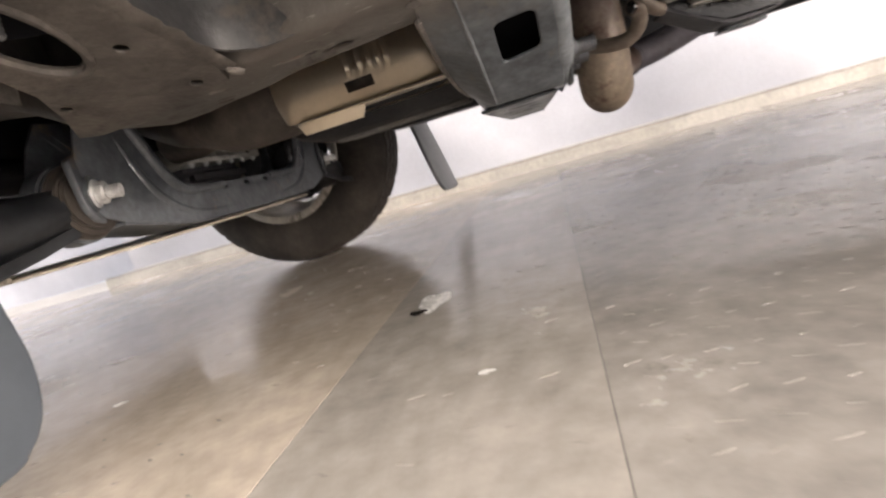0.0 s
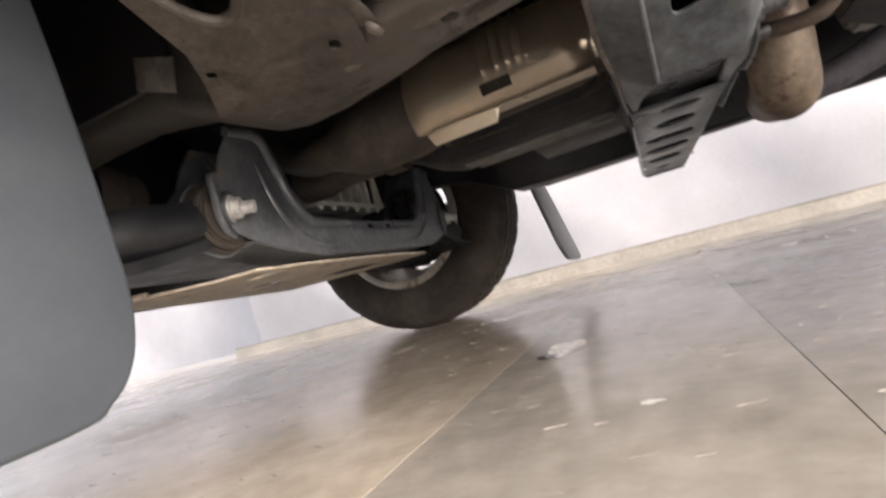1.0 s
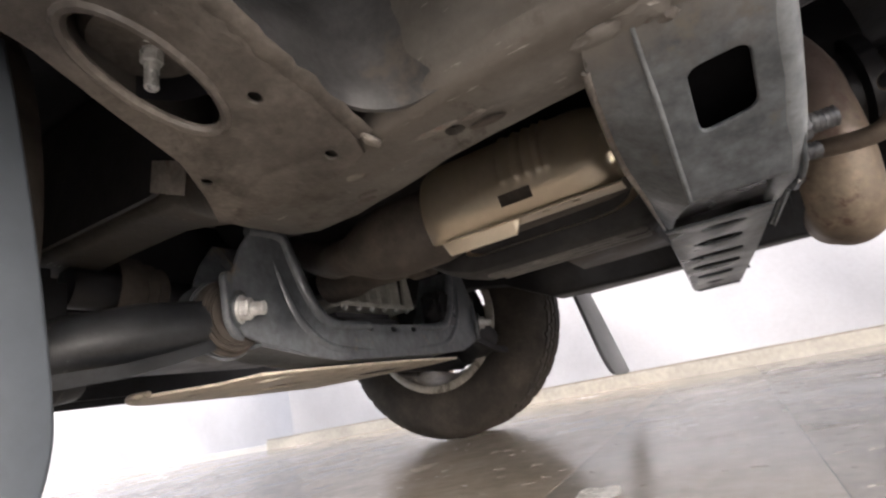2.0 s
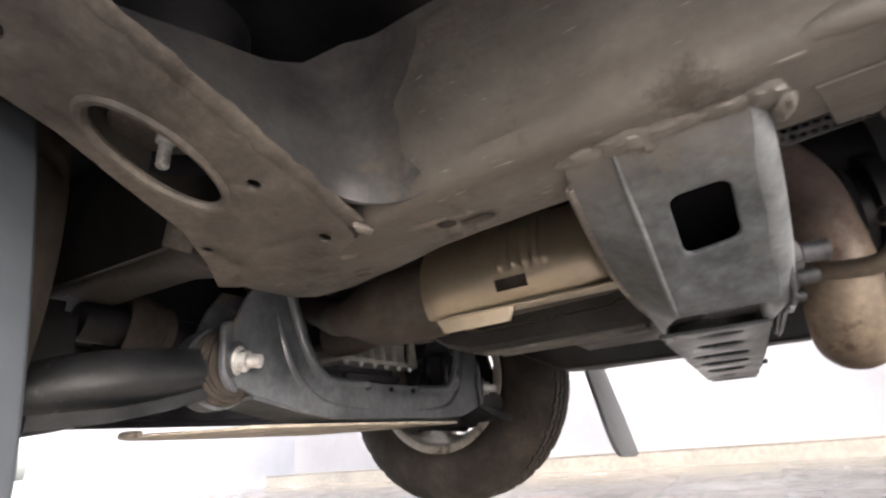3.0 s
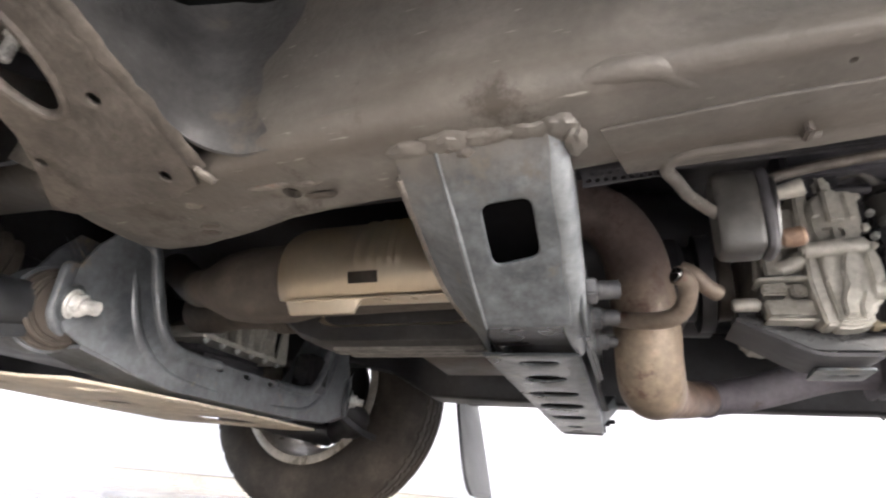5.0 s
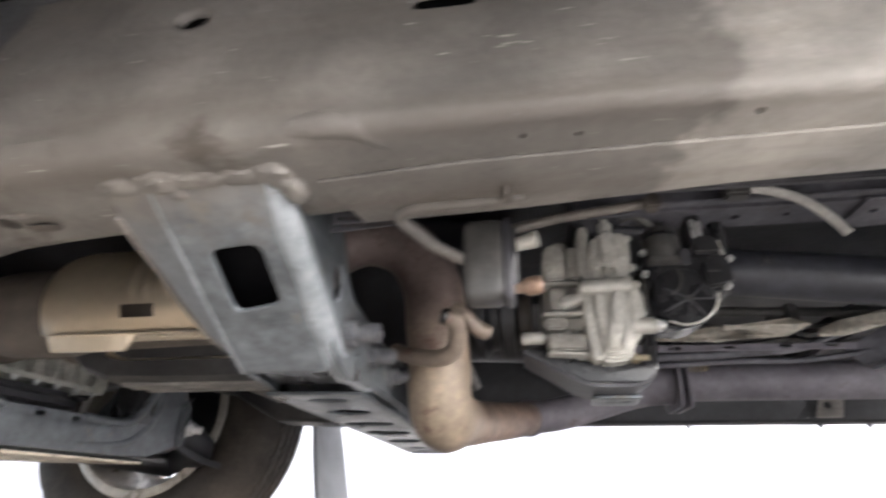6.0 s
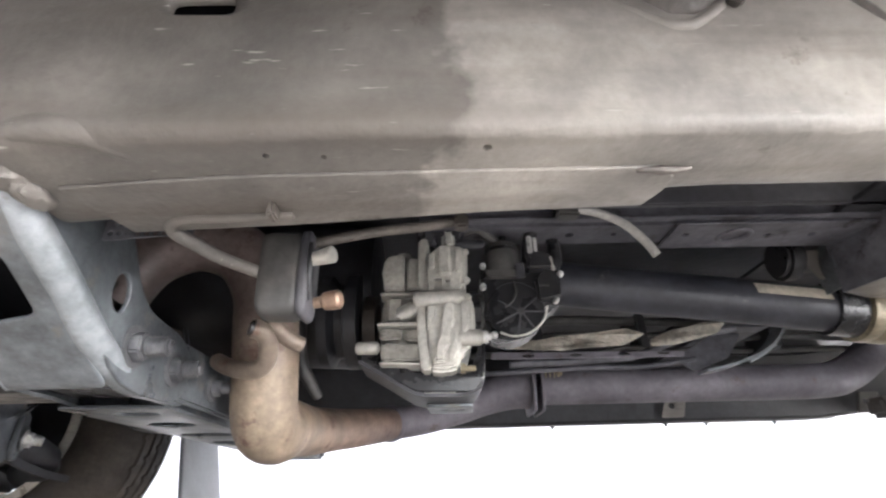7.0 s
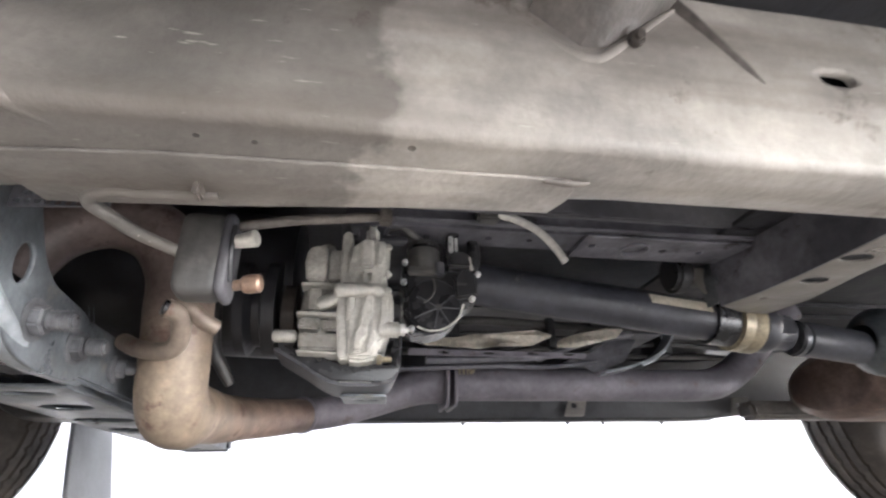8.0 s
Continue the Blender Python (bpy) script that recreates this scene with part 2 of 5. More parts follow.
M_RUSTBOLT = material("coppery bolt", (0.25, 0.168, 0.122), (0.36, 0.265, 0.20), 0.5, 0.4, 40, 200, 0.2)
M_RIM = material("brushed alloy rim", (0.34, 0.315, 0.275), (0.44, 0.41, 0.365), 0.32, 0.35, 8, 150, 0.05)
M_LABEL = material("aged paper sticker", (0.42, 0.39, 0.32), (0.55, 0.51, 0.43), 0.6, 0.0, 25, 150, 0.05)
M_HOSE = material("light grey breather hose", (0.30, 0.30, 0.285), (0.42, 0.41, 0.39), 0.5, 0.0, 12, 150, 0.05)
M_FOIL = material("crumpled tan foil", (0.17, 0.155, 0.13), (0.30, 0.27, 0.225), 0.42, 0.3, 30, 260, 0.6, patch=0.3)
M_FLOOR = material("worn painted floor plate", (0.305, 0.278, 0.245), (0.405, 0.370, 0.328), 0.19, 0.0, 2.2, 30, 0.25,
                   spots=(0.25, 0.226, 0.197), spot_level=0.68, spot_scale=5, patch=0.16)
M_FLOORGREY = material("worn grey floor plate", (0.268, 0.245, 0.219), (0.345, 0.317, 0.284), 0.22, 0.0, 2.6, 30, 0.3, spots=(0.20, 0.184, 0.165), spot_level=0.66, spot_scale=7, patch=0.18)
M_FLOORWARM = material("worn cream floor plate", (0.41, 0.352, 0.288), (0.515, 0.452, 0.380), 0.19, 0.0, 2.2, 30, 0.25, spots=(0.33, 0.282, 0.228), spot_level=0.68, spot_scale=5, patch=0.16)
M_GROUND = material("bare concrete", (0.40, 0.37, 0.33), (0.48, 0.45, 0.40), 0.6, 0.0, 1.2, 40, 0.3)
M_FABRIC = material("white tarpaulin", (0.46, 0.455, 0.47), (0.54, 0.535, 0.55), 0.6, 0.0, 0.8, 60, 0.1, grain=0.03, patch=0.04)
M_SKID = material("pale dusty skid", (0.50, 0.445, 0.365), (0.62, 0.56, 0.47), 0.6, 0.0, 8, 60, 0.3, spots=(0.16, 0.13, 0.10), spot_level=0.65, spot_scale=20)
M_KERB = material("cream painted kerb", (0.37, 0.345, 0.30), (0.41, 0.385, 0.34), 0.6, 0.0, 1.2, 50, 0.2)
M_BLOCKER = material("dull grey light blocker", (0.085, 0.085, 0.088), (0.12, 0.118, 0.115), 0.7, 0.0, 1.5, 40, 0.1)
M_PALEMARK = material("pale scuffs and puddle reflection", (0.74, 0.72, 0.68), (0.84, 0.82, 0.78), 0.3, 0.0, 30, 120, 0.1)
M_WET = material("wet patch", (0.03, 0.028, 0.024), (0.05, 0.046, 0.04), 0.02, 0.0, 3, 40, 0.0, spec=1.0)


def heat_tint(name, stops):
    """Exhaust steel whose tint runs along the bent pipe, with rust flakes and fine scale."""
    m = material(name, (0.178, 0.139, 0.107), (0.248, 0.198, 0.153), 0.53, 0.14, 9, 120, 0.25, spots=(0.105, 0.062, 0.048), spot_level=0.605, spot_scale=22, patch=0.36)
    n, l = m.node_tree.nodes, m.node_tree.links
    bsdf = n["Principled BSDF"]
    old = bsdf.inputs["Base Color"].links[0].from_socket
    co, sep = n.new("ShaderNodeTexCoord"), n.new("ShaderNodeSeparateXYZ")
    l.new(co.outputs["Object"], sep.inputs[0])
    rag = n.new("ShaderNodeTexNoise")
    rag.inputs["Scale"].default_value, rag.inputs["Detail"].default_value = 22, 6
    l.new(co.outputs["Object"], rag.inputs["Vector"])
    run = n.new("ShaderNodeMath")  # way along the pipe: down first, then rearwards
    run.operation = "SUBTRACT"
    l.new(sep.outputs["Y"], run.inputs[0])
    l.new(sep.outputs["Z"], run.inputs[1])
    add = n.new("ShaderNodeMath")
    add.operation = "MULTIPLY_ADD"
    l.new(rag.outputs["Fac"], add.inputs[0])
    add.inputs[1].default_value = 0.06
    l.new(run.outputs[0], add.inputs[2])
    fit = n.new("ShaderNodeMapRange")
    fit.inputs["From Min"].default_value, fit.inputs["From Max"].default_value = 0.30, 0.95
    l.new(add.outputs[0], fit.inputs["Value"])
    ramp = n.new("ShaderNodeValToRGB")
    els = ramp.color_ramp.elements
    for k, (at, c) in enumerate(stops):
        e = els[k] if k < 2 else els.new(at)
        e.position, e.color = at, (*c, 1)
    l.new(fit.outputs["Result"], ramp.inputs["Fac"])
    mx = n.new("ShaderNodeMix")
    mx.data_type, mx.blend_type = "RGBA", "MULTIPLY"
    mx.inputs["Factor"].default_value = 1
    l.new(old, mx.inputs[6])
    l.new(ramp.outputs["Color"], mx.inputs[7])
    l.new(mx.outputs[2], bsdf.inputs["Base Color"])
    return m


M_HEAT = heat_tint("heat tinted elbow steel", [(0.0, (.44, .42, .50)), (0.10, (.52, .49, .57)), (0.17, (.80, .77, .80)), (0.24, (.90, .90, .87)), (0.40, (.78, .77, .73)), (0.62, (.70, .635, .615)), (0.86, (.66, .58, .60)), (1.0, (.44, .42, .50))])


# ---- mesh tools ----
def part(name, bm, mat, parent=None, label="", smooth=True):
    """Links a bmesh as one mesh object under a thing or a part."""
    me = bpy.data.meshes.new(name)
    bmesh.ops.recalc_face_normals(bm, faces=bm.faces)
    bm.to_mesh(me)
    bm.free()
    return link(name, me, mat, parent, label, smooth)


def link(name, me, mat, parent=None, label="", smooth=True):
    me.materials.clear()
    me.materials.append(mat)
    if smooth:
        me.polygons.foreach_set("use_smooth", [True] * len(me.polygons))
        me.set_sharp_from_angle(angle=radians(38))
    ob = new(name, me)
    if parent:
        ob.parent = parent
    return tagged(ob, label)


def rounded(bm, width, seg=2, angle=30):
    edges = [e for e in bm.edges if len(e.link_faces) == 2 and e.calc_face_angle(0) > radians(angle)]
    if width:
        bmesh.ops.bevel(bm, geom=edges, offset=width, segments=seg, affect="EDGES", clamp_overlap=True)
    return bm


def box(x0, x1, y0, y1, z0, z1, bevel=0.004, bm=None, seg=2):
    b = bmesh.new()
    bmesh.ops.create_cube(b, size=1)
    for v in b.verts:
        v.co = Vector(((x0 + x1) / 2 + v.co.x * (x1 - x0), (y0 + y1) / 2 + v.co.y * (y1 - y0), (z0 + z1) / 2 + v.co.z * (z1 - z0)))
    rounded(b, bevel, seg)
    return merge(bm, b)


def merge(bm, b, m=None):
    """Adds b, moved by m, to bm; returns bm (or b where there is none yet)."""
    if m is not None:
        b.transform(m)
    if bm is None:
        return b
    me = bpy.data.meshes.new("tmp")
    b.to_mesh(me)
    b.free()
    bm.from_mesh(me)
    bpy.data.meshes.remove(me)
    return bm


def along(a, b):
    """The turn that takes the z axis onto the way from a to b, at a."""
    d = Vector(b) - Vector(a)
    return Matrix.Translation(a) @ d.to_track_quat("Z", "Y").to_matrix().to_4x4()


def rod(a, b, r, r2=None, seg=20, bevel=0.0, bm=None):
    """A straight solid rod from a to b."""
    c = bmesh.new()
    h = (Vector(b) - Vector(a)).length
    bmesh.ops.create_cone(c, cap_ends=True, segments=seg, radius1=r, radius2=r if r2 is None else r2, depth=h)
    c.transform(Matrix.Translation((0, 0, h / 2)))
    rounded(c, bevel, 2, 50)
    return merge(bm, c, along(a, b))


def smooth_path(pts, n=8):
    pts = [Vector(p) for p in pts]
    out = []
    for i in range(len(pts) - 1):
        p0, p1, p2, p3 = pts[max(i - 1, 0)], pts[i], pts[i + 1], pts[min(i + 2, len(pts) - 1)]
        for k in range(n):
            t = k / n
            out.append(0.5 * ((2 * p1) + (p2 - p0) * t + (2 * p0 - 5 * p1 + 4 * p2 - p3) * t * t + (3 * p1 - p0 - 3 * p2 + p3) * t ** 3))
    return out + [pts[-1]]


def tube(pts, r, seg=24, n=8, bm=None, caps=True):
    """A bent tube through the points; r: one radius or one a point."""
    path = smooth_path(pts, n) if n > 1 else [Vector(p) for p in pts]
    if isinstance(r, (int, float)):
        rs = [r] * len(path)
    else:
        rs = np.interp(np.linspace(0, len(r) - 1, len(path)), range(len(r)), r).tolist()
    b = bmesh.new()
    rings, side = [], None
    for i, p in enumerate(path):
        d = (path[min(i + 1, len(path) - 1)] - path[max(i - 1, 0)]).normalized()
        if side is None:
            side = d.orthogonal().normalized()
        side = (side - d * side.dot(d)).normalized()
        up = d.cross(side)
        rings.append([b.verts.new(p + rs[i] * (math.cos(a) * side + math.sin(a) * up)) for a in (2 * math.pi * k / seg for k in range(seg))])
    for a, c in zip(rings, rings[1:]):
        for k in range(seg):
            b.faces.new((a[k], a[(k + 1) % seg], c[(k + 1) % seg], c[k]))
    if caps:
        b.faces.new(rings[0][::-1])
        b.faces.new(rings[-1])
    return merge(bm, b)


def lathe(profile, seg=48, m=None, bm=None, closed=False):
    """Turns (radius, height) pairs round the z axis, then moves it by m."""
    b = bmesh.new()
    rings = [[b.verts.new((r * math.cos(a), r * math.sin(a), h)) for a in (2 * math.pi * k / seg for k in range(seg))] for r, h in profile]
    pairs = list(zip(rings, rings[1:])) + ([(rings[-1], rings[0])] if closed else [])
    for a, c in pairs:
        for k in range(seg):
            b.faces.new((a[k], a[(k + 1) % seg], c[(k + 1) % seg], c[k]))
    return merge(bm, b, m)


def oval(cx, cy, rx, ry, n=20, power=2.0, turn=0.0):
    out = []
    for k in range(n):
        a = 2 * math.pi * k / n
        c, s = math.cos(a), math.sin(a)
        x, y = rx * math.copysign(abs(c) ** (2 / power), c), ry * math.copysign(abs(s) ** (2 / power), s)
        out.append((cx + x * math.cos(turn) - y * math.sin(turn), cy + x * math.sin(turn) + y * math.cos(turn)))
    return out


def plate(outline, holes, thick, m, bevel=0.0015, bm=None):
    """A flat plate with through holes: outline and holes in its own plane, its middle plane laid by m."""
    cu = bpy.data.curves.new("plate", "CURVE")
    cu.dimensions, cu.fill_mode, cu.extrude, cu.bevel_depth, cu.bevel_resolution = "2D", "BOTH", max(thick / 2 - bevel, 0.0001), bevel, 2
    cu.offset = -bevel
    for loop in (outline, *holes):
        s = cu.splines.new("POLY")
        s.points.add(len(loop) - 1)
        for p, (x, y) in zip(s.points, loop):
            p.co = (x, y, 0, 1)
        s.use_cyclic_u = True
    ob = bpy.data.objects.new("plate", cu)
    scene.collection.objects.link(ob)
    dg = bpy.context.evaluated_depsgraph_get()
    me = bpy.data.meshes.new_from_object(ob.evaluated_get(dg))
    b = bmesh.new()
    b.from_mesh(me)
    bmesh.ops.remove_doubles(b, verts=b.verts, dist=0.00002)
    bpy.data.objects.remove(ob)
    bpy.data.curves.remove(cu)
    bpy.data.meshes.remove(me)
    return merge(bm, b, m)


def loft(sections, bm=None, caps=True):
    """Skins equal-length closed loops of points."""
    b = bmesh.new()
    rings = [[b.verts.new(p) for p in s] for s in sections]
    k = len(rings[0])
    for a, c in zip(rings, rings[1:]):
        for i in range(k):
            b.faces.new((a[i], a[(i + 1) % k], c[(i + 1) % k], c[i]))
    if caps:
        b.faces.new(rings[0][::-1])
        b.faces.new(rings[-1])
    return merge(bm, b)


def ribbon(pts, thick, bevel=0.001, n=6, bm=None):
    """A bent strap: points (x, y, z, half width along y)."""
    path = smooth_path([p[:3] for p in pts], n)
    ws = np.interp(np.linspace(0, len(pts) - 1, len(path)), range(len(pts)), [p[3] for p in pts]).tolist()
    secs = []
    for i, p in enumerate(path):
        d = (path[min(i + 1, len(path) - 1)] - path[max(i - 1, 0)]).normalized()
        s = Vector((0, 1, 0))
        u = d.cross(s).normalized()
        secs.append([p + s * a * ws[i] + u * c * thick / 2 for a, c in ((-1, -1), (1, -1), (1, 1), (-1, 1))])
    return loft(secs, bm)


def hexbolt(name, at, way, r, h, stud_r, stud_h, mat, parent, label="", washer=0.0):
    """A hexagon nut on a washer with the stud's end standing out of it."""
    a, w = Vector(at), Vector(way).normalized()
    bm = rod(a, a + w * h, r, seg=6, bevel=r * 0.12)
    if washer:
        rod(a - w * 0.004, a + w * 0.001, washer, seg=28, bevel=0.0012, bm=bm)
    rod(a + w * h * 0.9, a + w * (h + stud_h), stud_r, seg=14, bevel=stud_r * 0.25, bm=bm)
    for k in range(int(stud_h / 0.0035)):
        p = a + w * (h + 0.002 + k * 0.0035)
        rod(p, p + w * 0.0016, stud_r * 1.1, seg=14, bm=bm)
    return part(name, bm, mat, parent, label)


YZ = Matrix(((0, 0, 1, 0), (1, 0, 0, 0), (0, 1, 0, 0), (0, 0, 0, 1)))   # plate plane (y, z), thickness along x
XZ = Matrix(((1, 0, 0, 0), (0, 0, -1, 0), (0, 1, 0, 0), (0, 0, 0, 1)))  # plate plane (x, z), thickness along y
MID = 0.977  # the truck's centre line


def mirror_y(bm):
    bm.transform(Matrix.Translation((0, 2 * MID, 0)) @ Matrix.Diagonal((1, -1, 1, 1)))
    return bm

# ---- setting ----
b = bmesh.new()
bmesh.ops.create_grid(b, x_segments=2, y_segments=2, size=600)
b.transform(Matrix.Translation((0, 0, -0.012)))
tagged(part("ground", b, M_GROUND), "pale bare concrete ground reaching far out", "ground", kind="structure")

floor = tagged(new("floor"), "worn beige tread plate floor with thin seams", "floor", kind="structure")
for x0, x1 in ((-7.0, -1.603), (-1.601, -0.1770), (-0.1757, 0.1391), (0.1399, 1.36), (1.362, 7.0)):
    part("floor_plate", box(x0, x1, -2.2, 2.78, -0.010, 0.0, 0.0001), M_FLOORWARM if x1 < -.15 else M_FLOORGREY if x0 > .13 else M_FLOOR, floor)

for x0, x1 in ((-0.1772, -0.1755), (0.1389, 0.1401)):
    part("seam", box(x0, x1, -2.2, 2.78, -0.006, -0.0004, 0.0), M_STEEL, floor, "dirt-filled seam")
rnd = random.Random(4)
verts, faces = [], []
for i in range(-44, 62):
    for j in range(4, 66):
        x, y = i * 0.036 + (0.018 if j % 2 else 0), j * 0.036
        if -0.19 < x < -0.16 or 0.125 < x < 0.155 or rnd.random() < (0.82 if x < 0.13 else 0.12) or (y > 1.4 and rnd.random() < 0.6):
            continue
        a = (0.34 if j % 2 else -0.22) + rnd.uniform(-0.12, 0.12)
        x, y = x + rnd.uniform(-.004, .004), y + rnd.uniform(-.004, .004)
        ln, wd, hh = rnd.uniform(0.007, 0.015), rnd.uniform(0.0028, 0.0044), rnd.uniform(0.0011, 0.0018) * (0.5 if x > 0.13 else 0.6)
        u, v = Vector((math.cos(a), math.sin(a), 0)), Vector((-math.sin(a), math.cos(a), 0))
        c, k = Vector((x, y, -0.0003)), len(verts)
        verts += [c - u * ln, c - v * wd, c + u * ln, c + v * wd, c - u * ln * 0.45 + Vector((0, 0, hh)), c + u * ln * 0.45 + Vector((0, 0, hh))]
        faces += [(k, k + 1, k + 5, k + 4), (k + 1, k + 2, k + 5), (k + 2, k + 3, k + 4, k + 5), (k + 3, k, k + 4)]
me = bpy.data.meshes.new("tread")
me.from_pydata(verts, [], faces)
tagged(link("tread", me, M_FLOORGREY, floor, "low raised tread bars worn flat", smooth=False), kind="stuff")

SCUFFS = [(-0.862, 0.88, 0.040, 0.009, 0.05), (-0.60, 0.62, 0.012, 0.006, 0.4), (0.02, 0.50, 0.010, 0.005, 0.2)]
def patch_on_floor(x0, y0, rx, ry, z):
    """A ragged flat patch lying on the floor."""
    bb = bmesh.new()
    bb.faces.new([bb.verts.new((x0 + r * rx * math.cos(a), y0 + r * ry * math.sin(a), z)) for a, r in
                  ((2 * math.pi * k / 40, 1 + 0.16 * math.sin(2 * math.pi * k * 3 / 40) + 0.10 * math.cos(2 * math.pi * k * 5 / 40 + 1)) for k in range(40))])
    return bb


# pale patch paints the bright reflection in the puddle
part("mark", patch_on_floor(-0.104, 0.795, 0.027, 0.046, 0.0009), M_PALEMARK, floor, "pale patch painting a puddle's bright reflection")
tagged(part("puddle", patch_on_floor(-0.122, 0.752, 0.015, 0.012, 0.0013), M_WET, None, "small dark wet spot on the floor"), category="puddle")

for k, (x, y, ln, wd, a) in enumerate(SCUFFS):
    sc = bmesh.new()
    sc.faces.new([sc.verts.new((x + ln * math.cos(q) * (1 + .25 * math.sin(3 * q + k)) * math.cos(a) - wd * math.sin(q) * math.sin(a),
                                y + ln * math.cos(q) * math.sin(a) + wd * math.sin(q) * (1 + .3 * math.cos(4 * q)) * math.cos(a), 0.0008)) for q in (2 * math.pi * i / 22 for i in range(22))])
    part("mark", sc, M_PALEMARK, floor, "pale paint scuff")

# the tarpaulin wall with soft folds
def fabric(x0, x1, y, zmax, seed):
    bb = bmesh.new()
    nx, nz = int((x1 - x0) / 0.07), 30
    rows = []
    for i in range(nx + 1):
        col = []
        for j in range(nz + 1):
            x, z = x0 + (x1 - x0) * i / nx, zmax * j / nz
            d = 0.10 * noise.noise((x * 0.9 + z * 0.8 + seed, z * 0.5, 0)) + 0.02 * noise.noise((x * 3 + z * 2.4, z * 1.6, seed))
            col.append(bb.verts.new((x, y + d, z)))
        rows.append(col)
    for a, c in zip(rows, rows[1:]):
        for j in range(nz):
            bb.faces.new((a[j], c[j], c[j + 1], a[j + 1]))
    bmesh.ops.solidify(bb, geom=bb.faces, thickness=0.004)
    return bb


tagged(part("wall_north", fabric(-2.95, 7.0, 3.02, 2.4, 3.0), M_FABRIC), "white tarpaulin wall hanging in soft folds", "wall", kind="structure")
tagged(part("wall_west", fabric(-9.0, -2.7, 3.75, 2.4, 8.0), M_FABRIC), "white tarpaulin wall in bright daylight", "wall", kind="structure")
tagged(part("kerb", box(-2.93, 7.0, 2.78, 3.06, -0.01, 0.062, 0.008), M_KERB), "low cream painted kerb along the tarpaulin", "kerb", kind="structure")
# grey strip drawn in for the shadow gap between tarpaulin and kerb
tagged(part("trim", box(-2.92, 6.99, 2.784, 2.800, 0.0615, 0.0685, 0.002), M_FLOORGREY), "thin grey strip painting the shadow line on the kerb", "trim", kind="structure")


# unseen wall and roof, added to cut the light on truck and tarpaulin
tagged(part("south_blocker", box(-3.0, 0.35, -0.76, -0.66, -0.01, 2.6, 0.01), M_BLOCKER), "unseen grey wall added to shade the front end", "wall", kind="structure")
tagged(part("roof_blocker", box(-3.2, 5.2, 1.25, 3.3, 2.6, 2.68, 0.01), M_BLOCKER), "unseen grey roof added to dim the far side", "roof", kind="structure")

# ---- the truck ----
truck = tagged(new("pickup_truck"), "underside of a dusty pickup truck standing on tread plate", "truck")


def rail_section(x, yo, yi, zb, zt, worn=True):
    """One closed loop round the box rail: a soft outer corner, dents and a pocket in its bottom."""
    r = float(np.interp(x, [-.5, .12, .34, 1.0], [.020, .020, .009, .008]))
    low = [(yo + r - r * math.cos(a), zb + r - r * math.sin(a)) for a in (math.pi / 2 * k / 6 for k in range(1, 7))]
    low += [(yo + r + (yi - yo - r - .010) * k / 12, zb - .0015 * math.sin(math.pi * k / 12)) for k in range(1, 13)]
    low += [(yi - .003, zb + .003), (yi, zb + .007), (yi, zt - .007), (yi - .007, zt), (yo + .007, zt), (yo + .003, zt - .004)]
    web = [(yo - .003 * math.sin(math.pi * k / 22), zt - .007 + (zb + r - zt + .007) * k / 22) for k in range(0, 23)]
    out = []
    for k, (y, z) in enumerate(low + web):
        d = 0.0
        if worn:
            near = float(np.interp(x, [-.2, .12, .3], [1, 1, 0]))
            w = noise.noise((x * 9, y * 9, z * 14)) * (.0011 + .0016 * near) + noise.noise((x * 26, y * 20, z * 34)) * (.0005 + .0007 * near)
            if k >= len(low):
                d -= w
            else:
                z += w
                if k < 19:
                    q = ((x + .044) / .040) ** 2 + ((y - .475) / .017) ** 2 + .8 * noise.noise((x * 40, y * 50, 2))
                    z += .0055 * max(0.0, min(1.0, (1.25 - q) / .5)) * (y > yo + r)
        out.append((x, y - d, z))
    return out


STATIONS = [(3.0, .405, .470, .40, .53), (1.7, .405, .470, .40, .53), (1.35, .404, .466, .365, .49), (0.9, .403, .462, .351, .500), (0.6, .402, .464, .350, .500), (0.35, .401, .478, .350, .502),
            (0.22, .402, .492, .350, .504), (0.1, .404, .502, .350, .502), (0.0, .410, .508, .350, .508), (-0.08, .420, .522, .350, .512), (-0.15, .430, .542, .350, .516),
            (-0.21, .434, .556, .350, .522), (-0.265, .438, .560, .352, .530), (-0.305, .446, .560, .360, .540), (-0.34, .456, .558, .378, .545), (-0.39, .464, .556, .405, .555), (-0.5, .468, .552, .425, .565), (-0.9, .470, .550, .430, .57), (-1.45, .470, .550, .40, .54)]
XS = [3.0, 2.4, 1.9] + [1.7 - .05 * k for k in range(8)] + [1.3 - .03 * k for k in range(10)] + [1.0 - .011 * k for k in range(134)] + [-.49 - .06 * k for k in range(17)]


def station(x):
    rows = sorted(STATIONS)
    return [x] + [float(np.interp(x, [q[0] for q in rows], [q[k] for q in rows])) for k in range(1, 5)]


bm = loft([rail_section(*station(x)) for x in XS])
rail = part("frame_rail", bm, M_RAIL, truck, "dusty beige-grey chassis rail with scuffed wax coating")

# the far rail's shade is painted in with a near-black material
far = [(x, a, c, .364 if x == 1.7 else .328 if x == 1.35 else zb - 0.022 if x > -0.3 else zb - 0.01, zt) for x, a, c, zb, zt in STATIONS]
part("frame_rail", mirror_y(loft([rail_section(*s, False) for s in far])), M_DARKSTEEL, truck, "chassis rail with shade put into its colour")


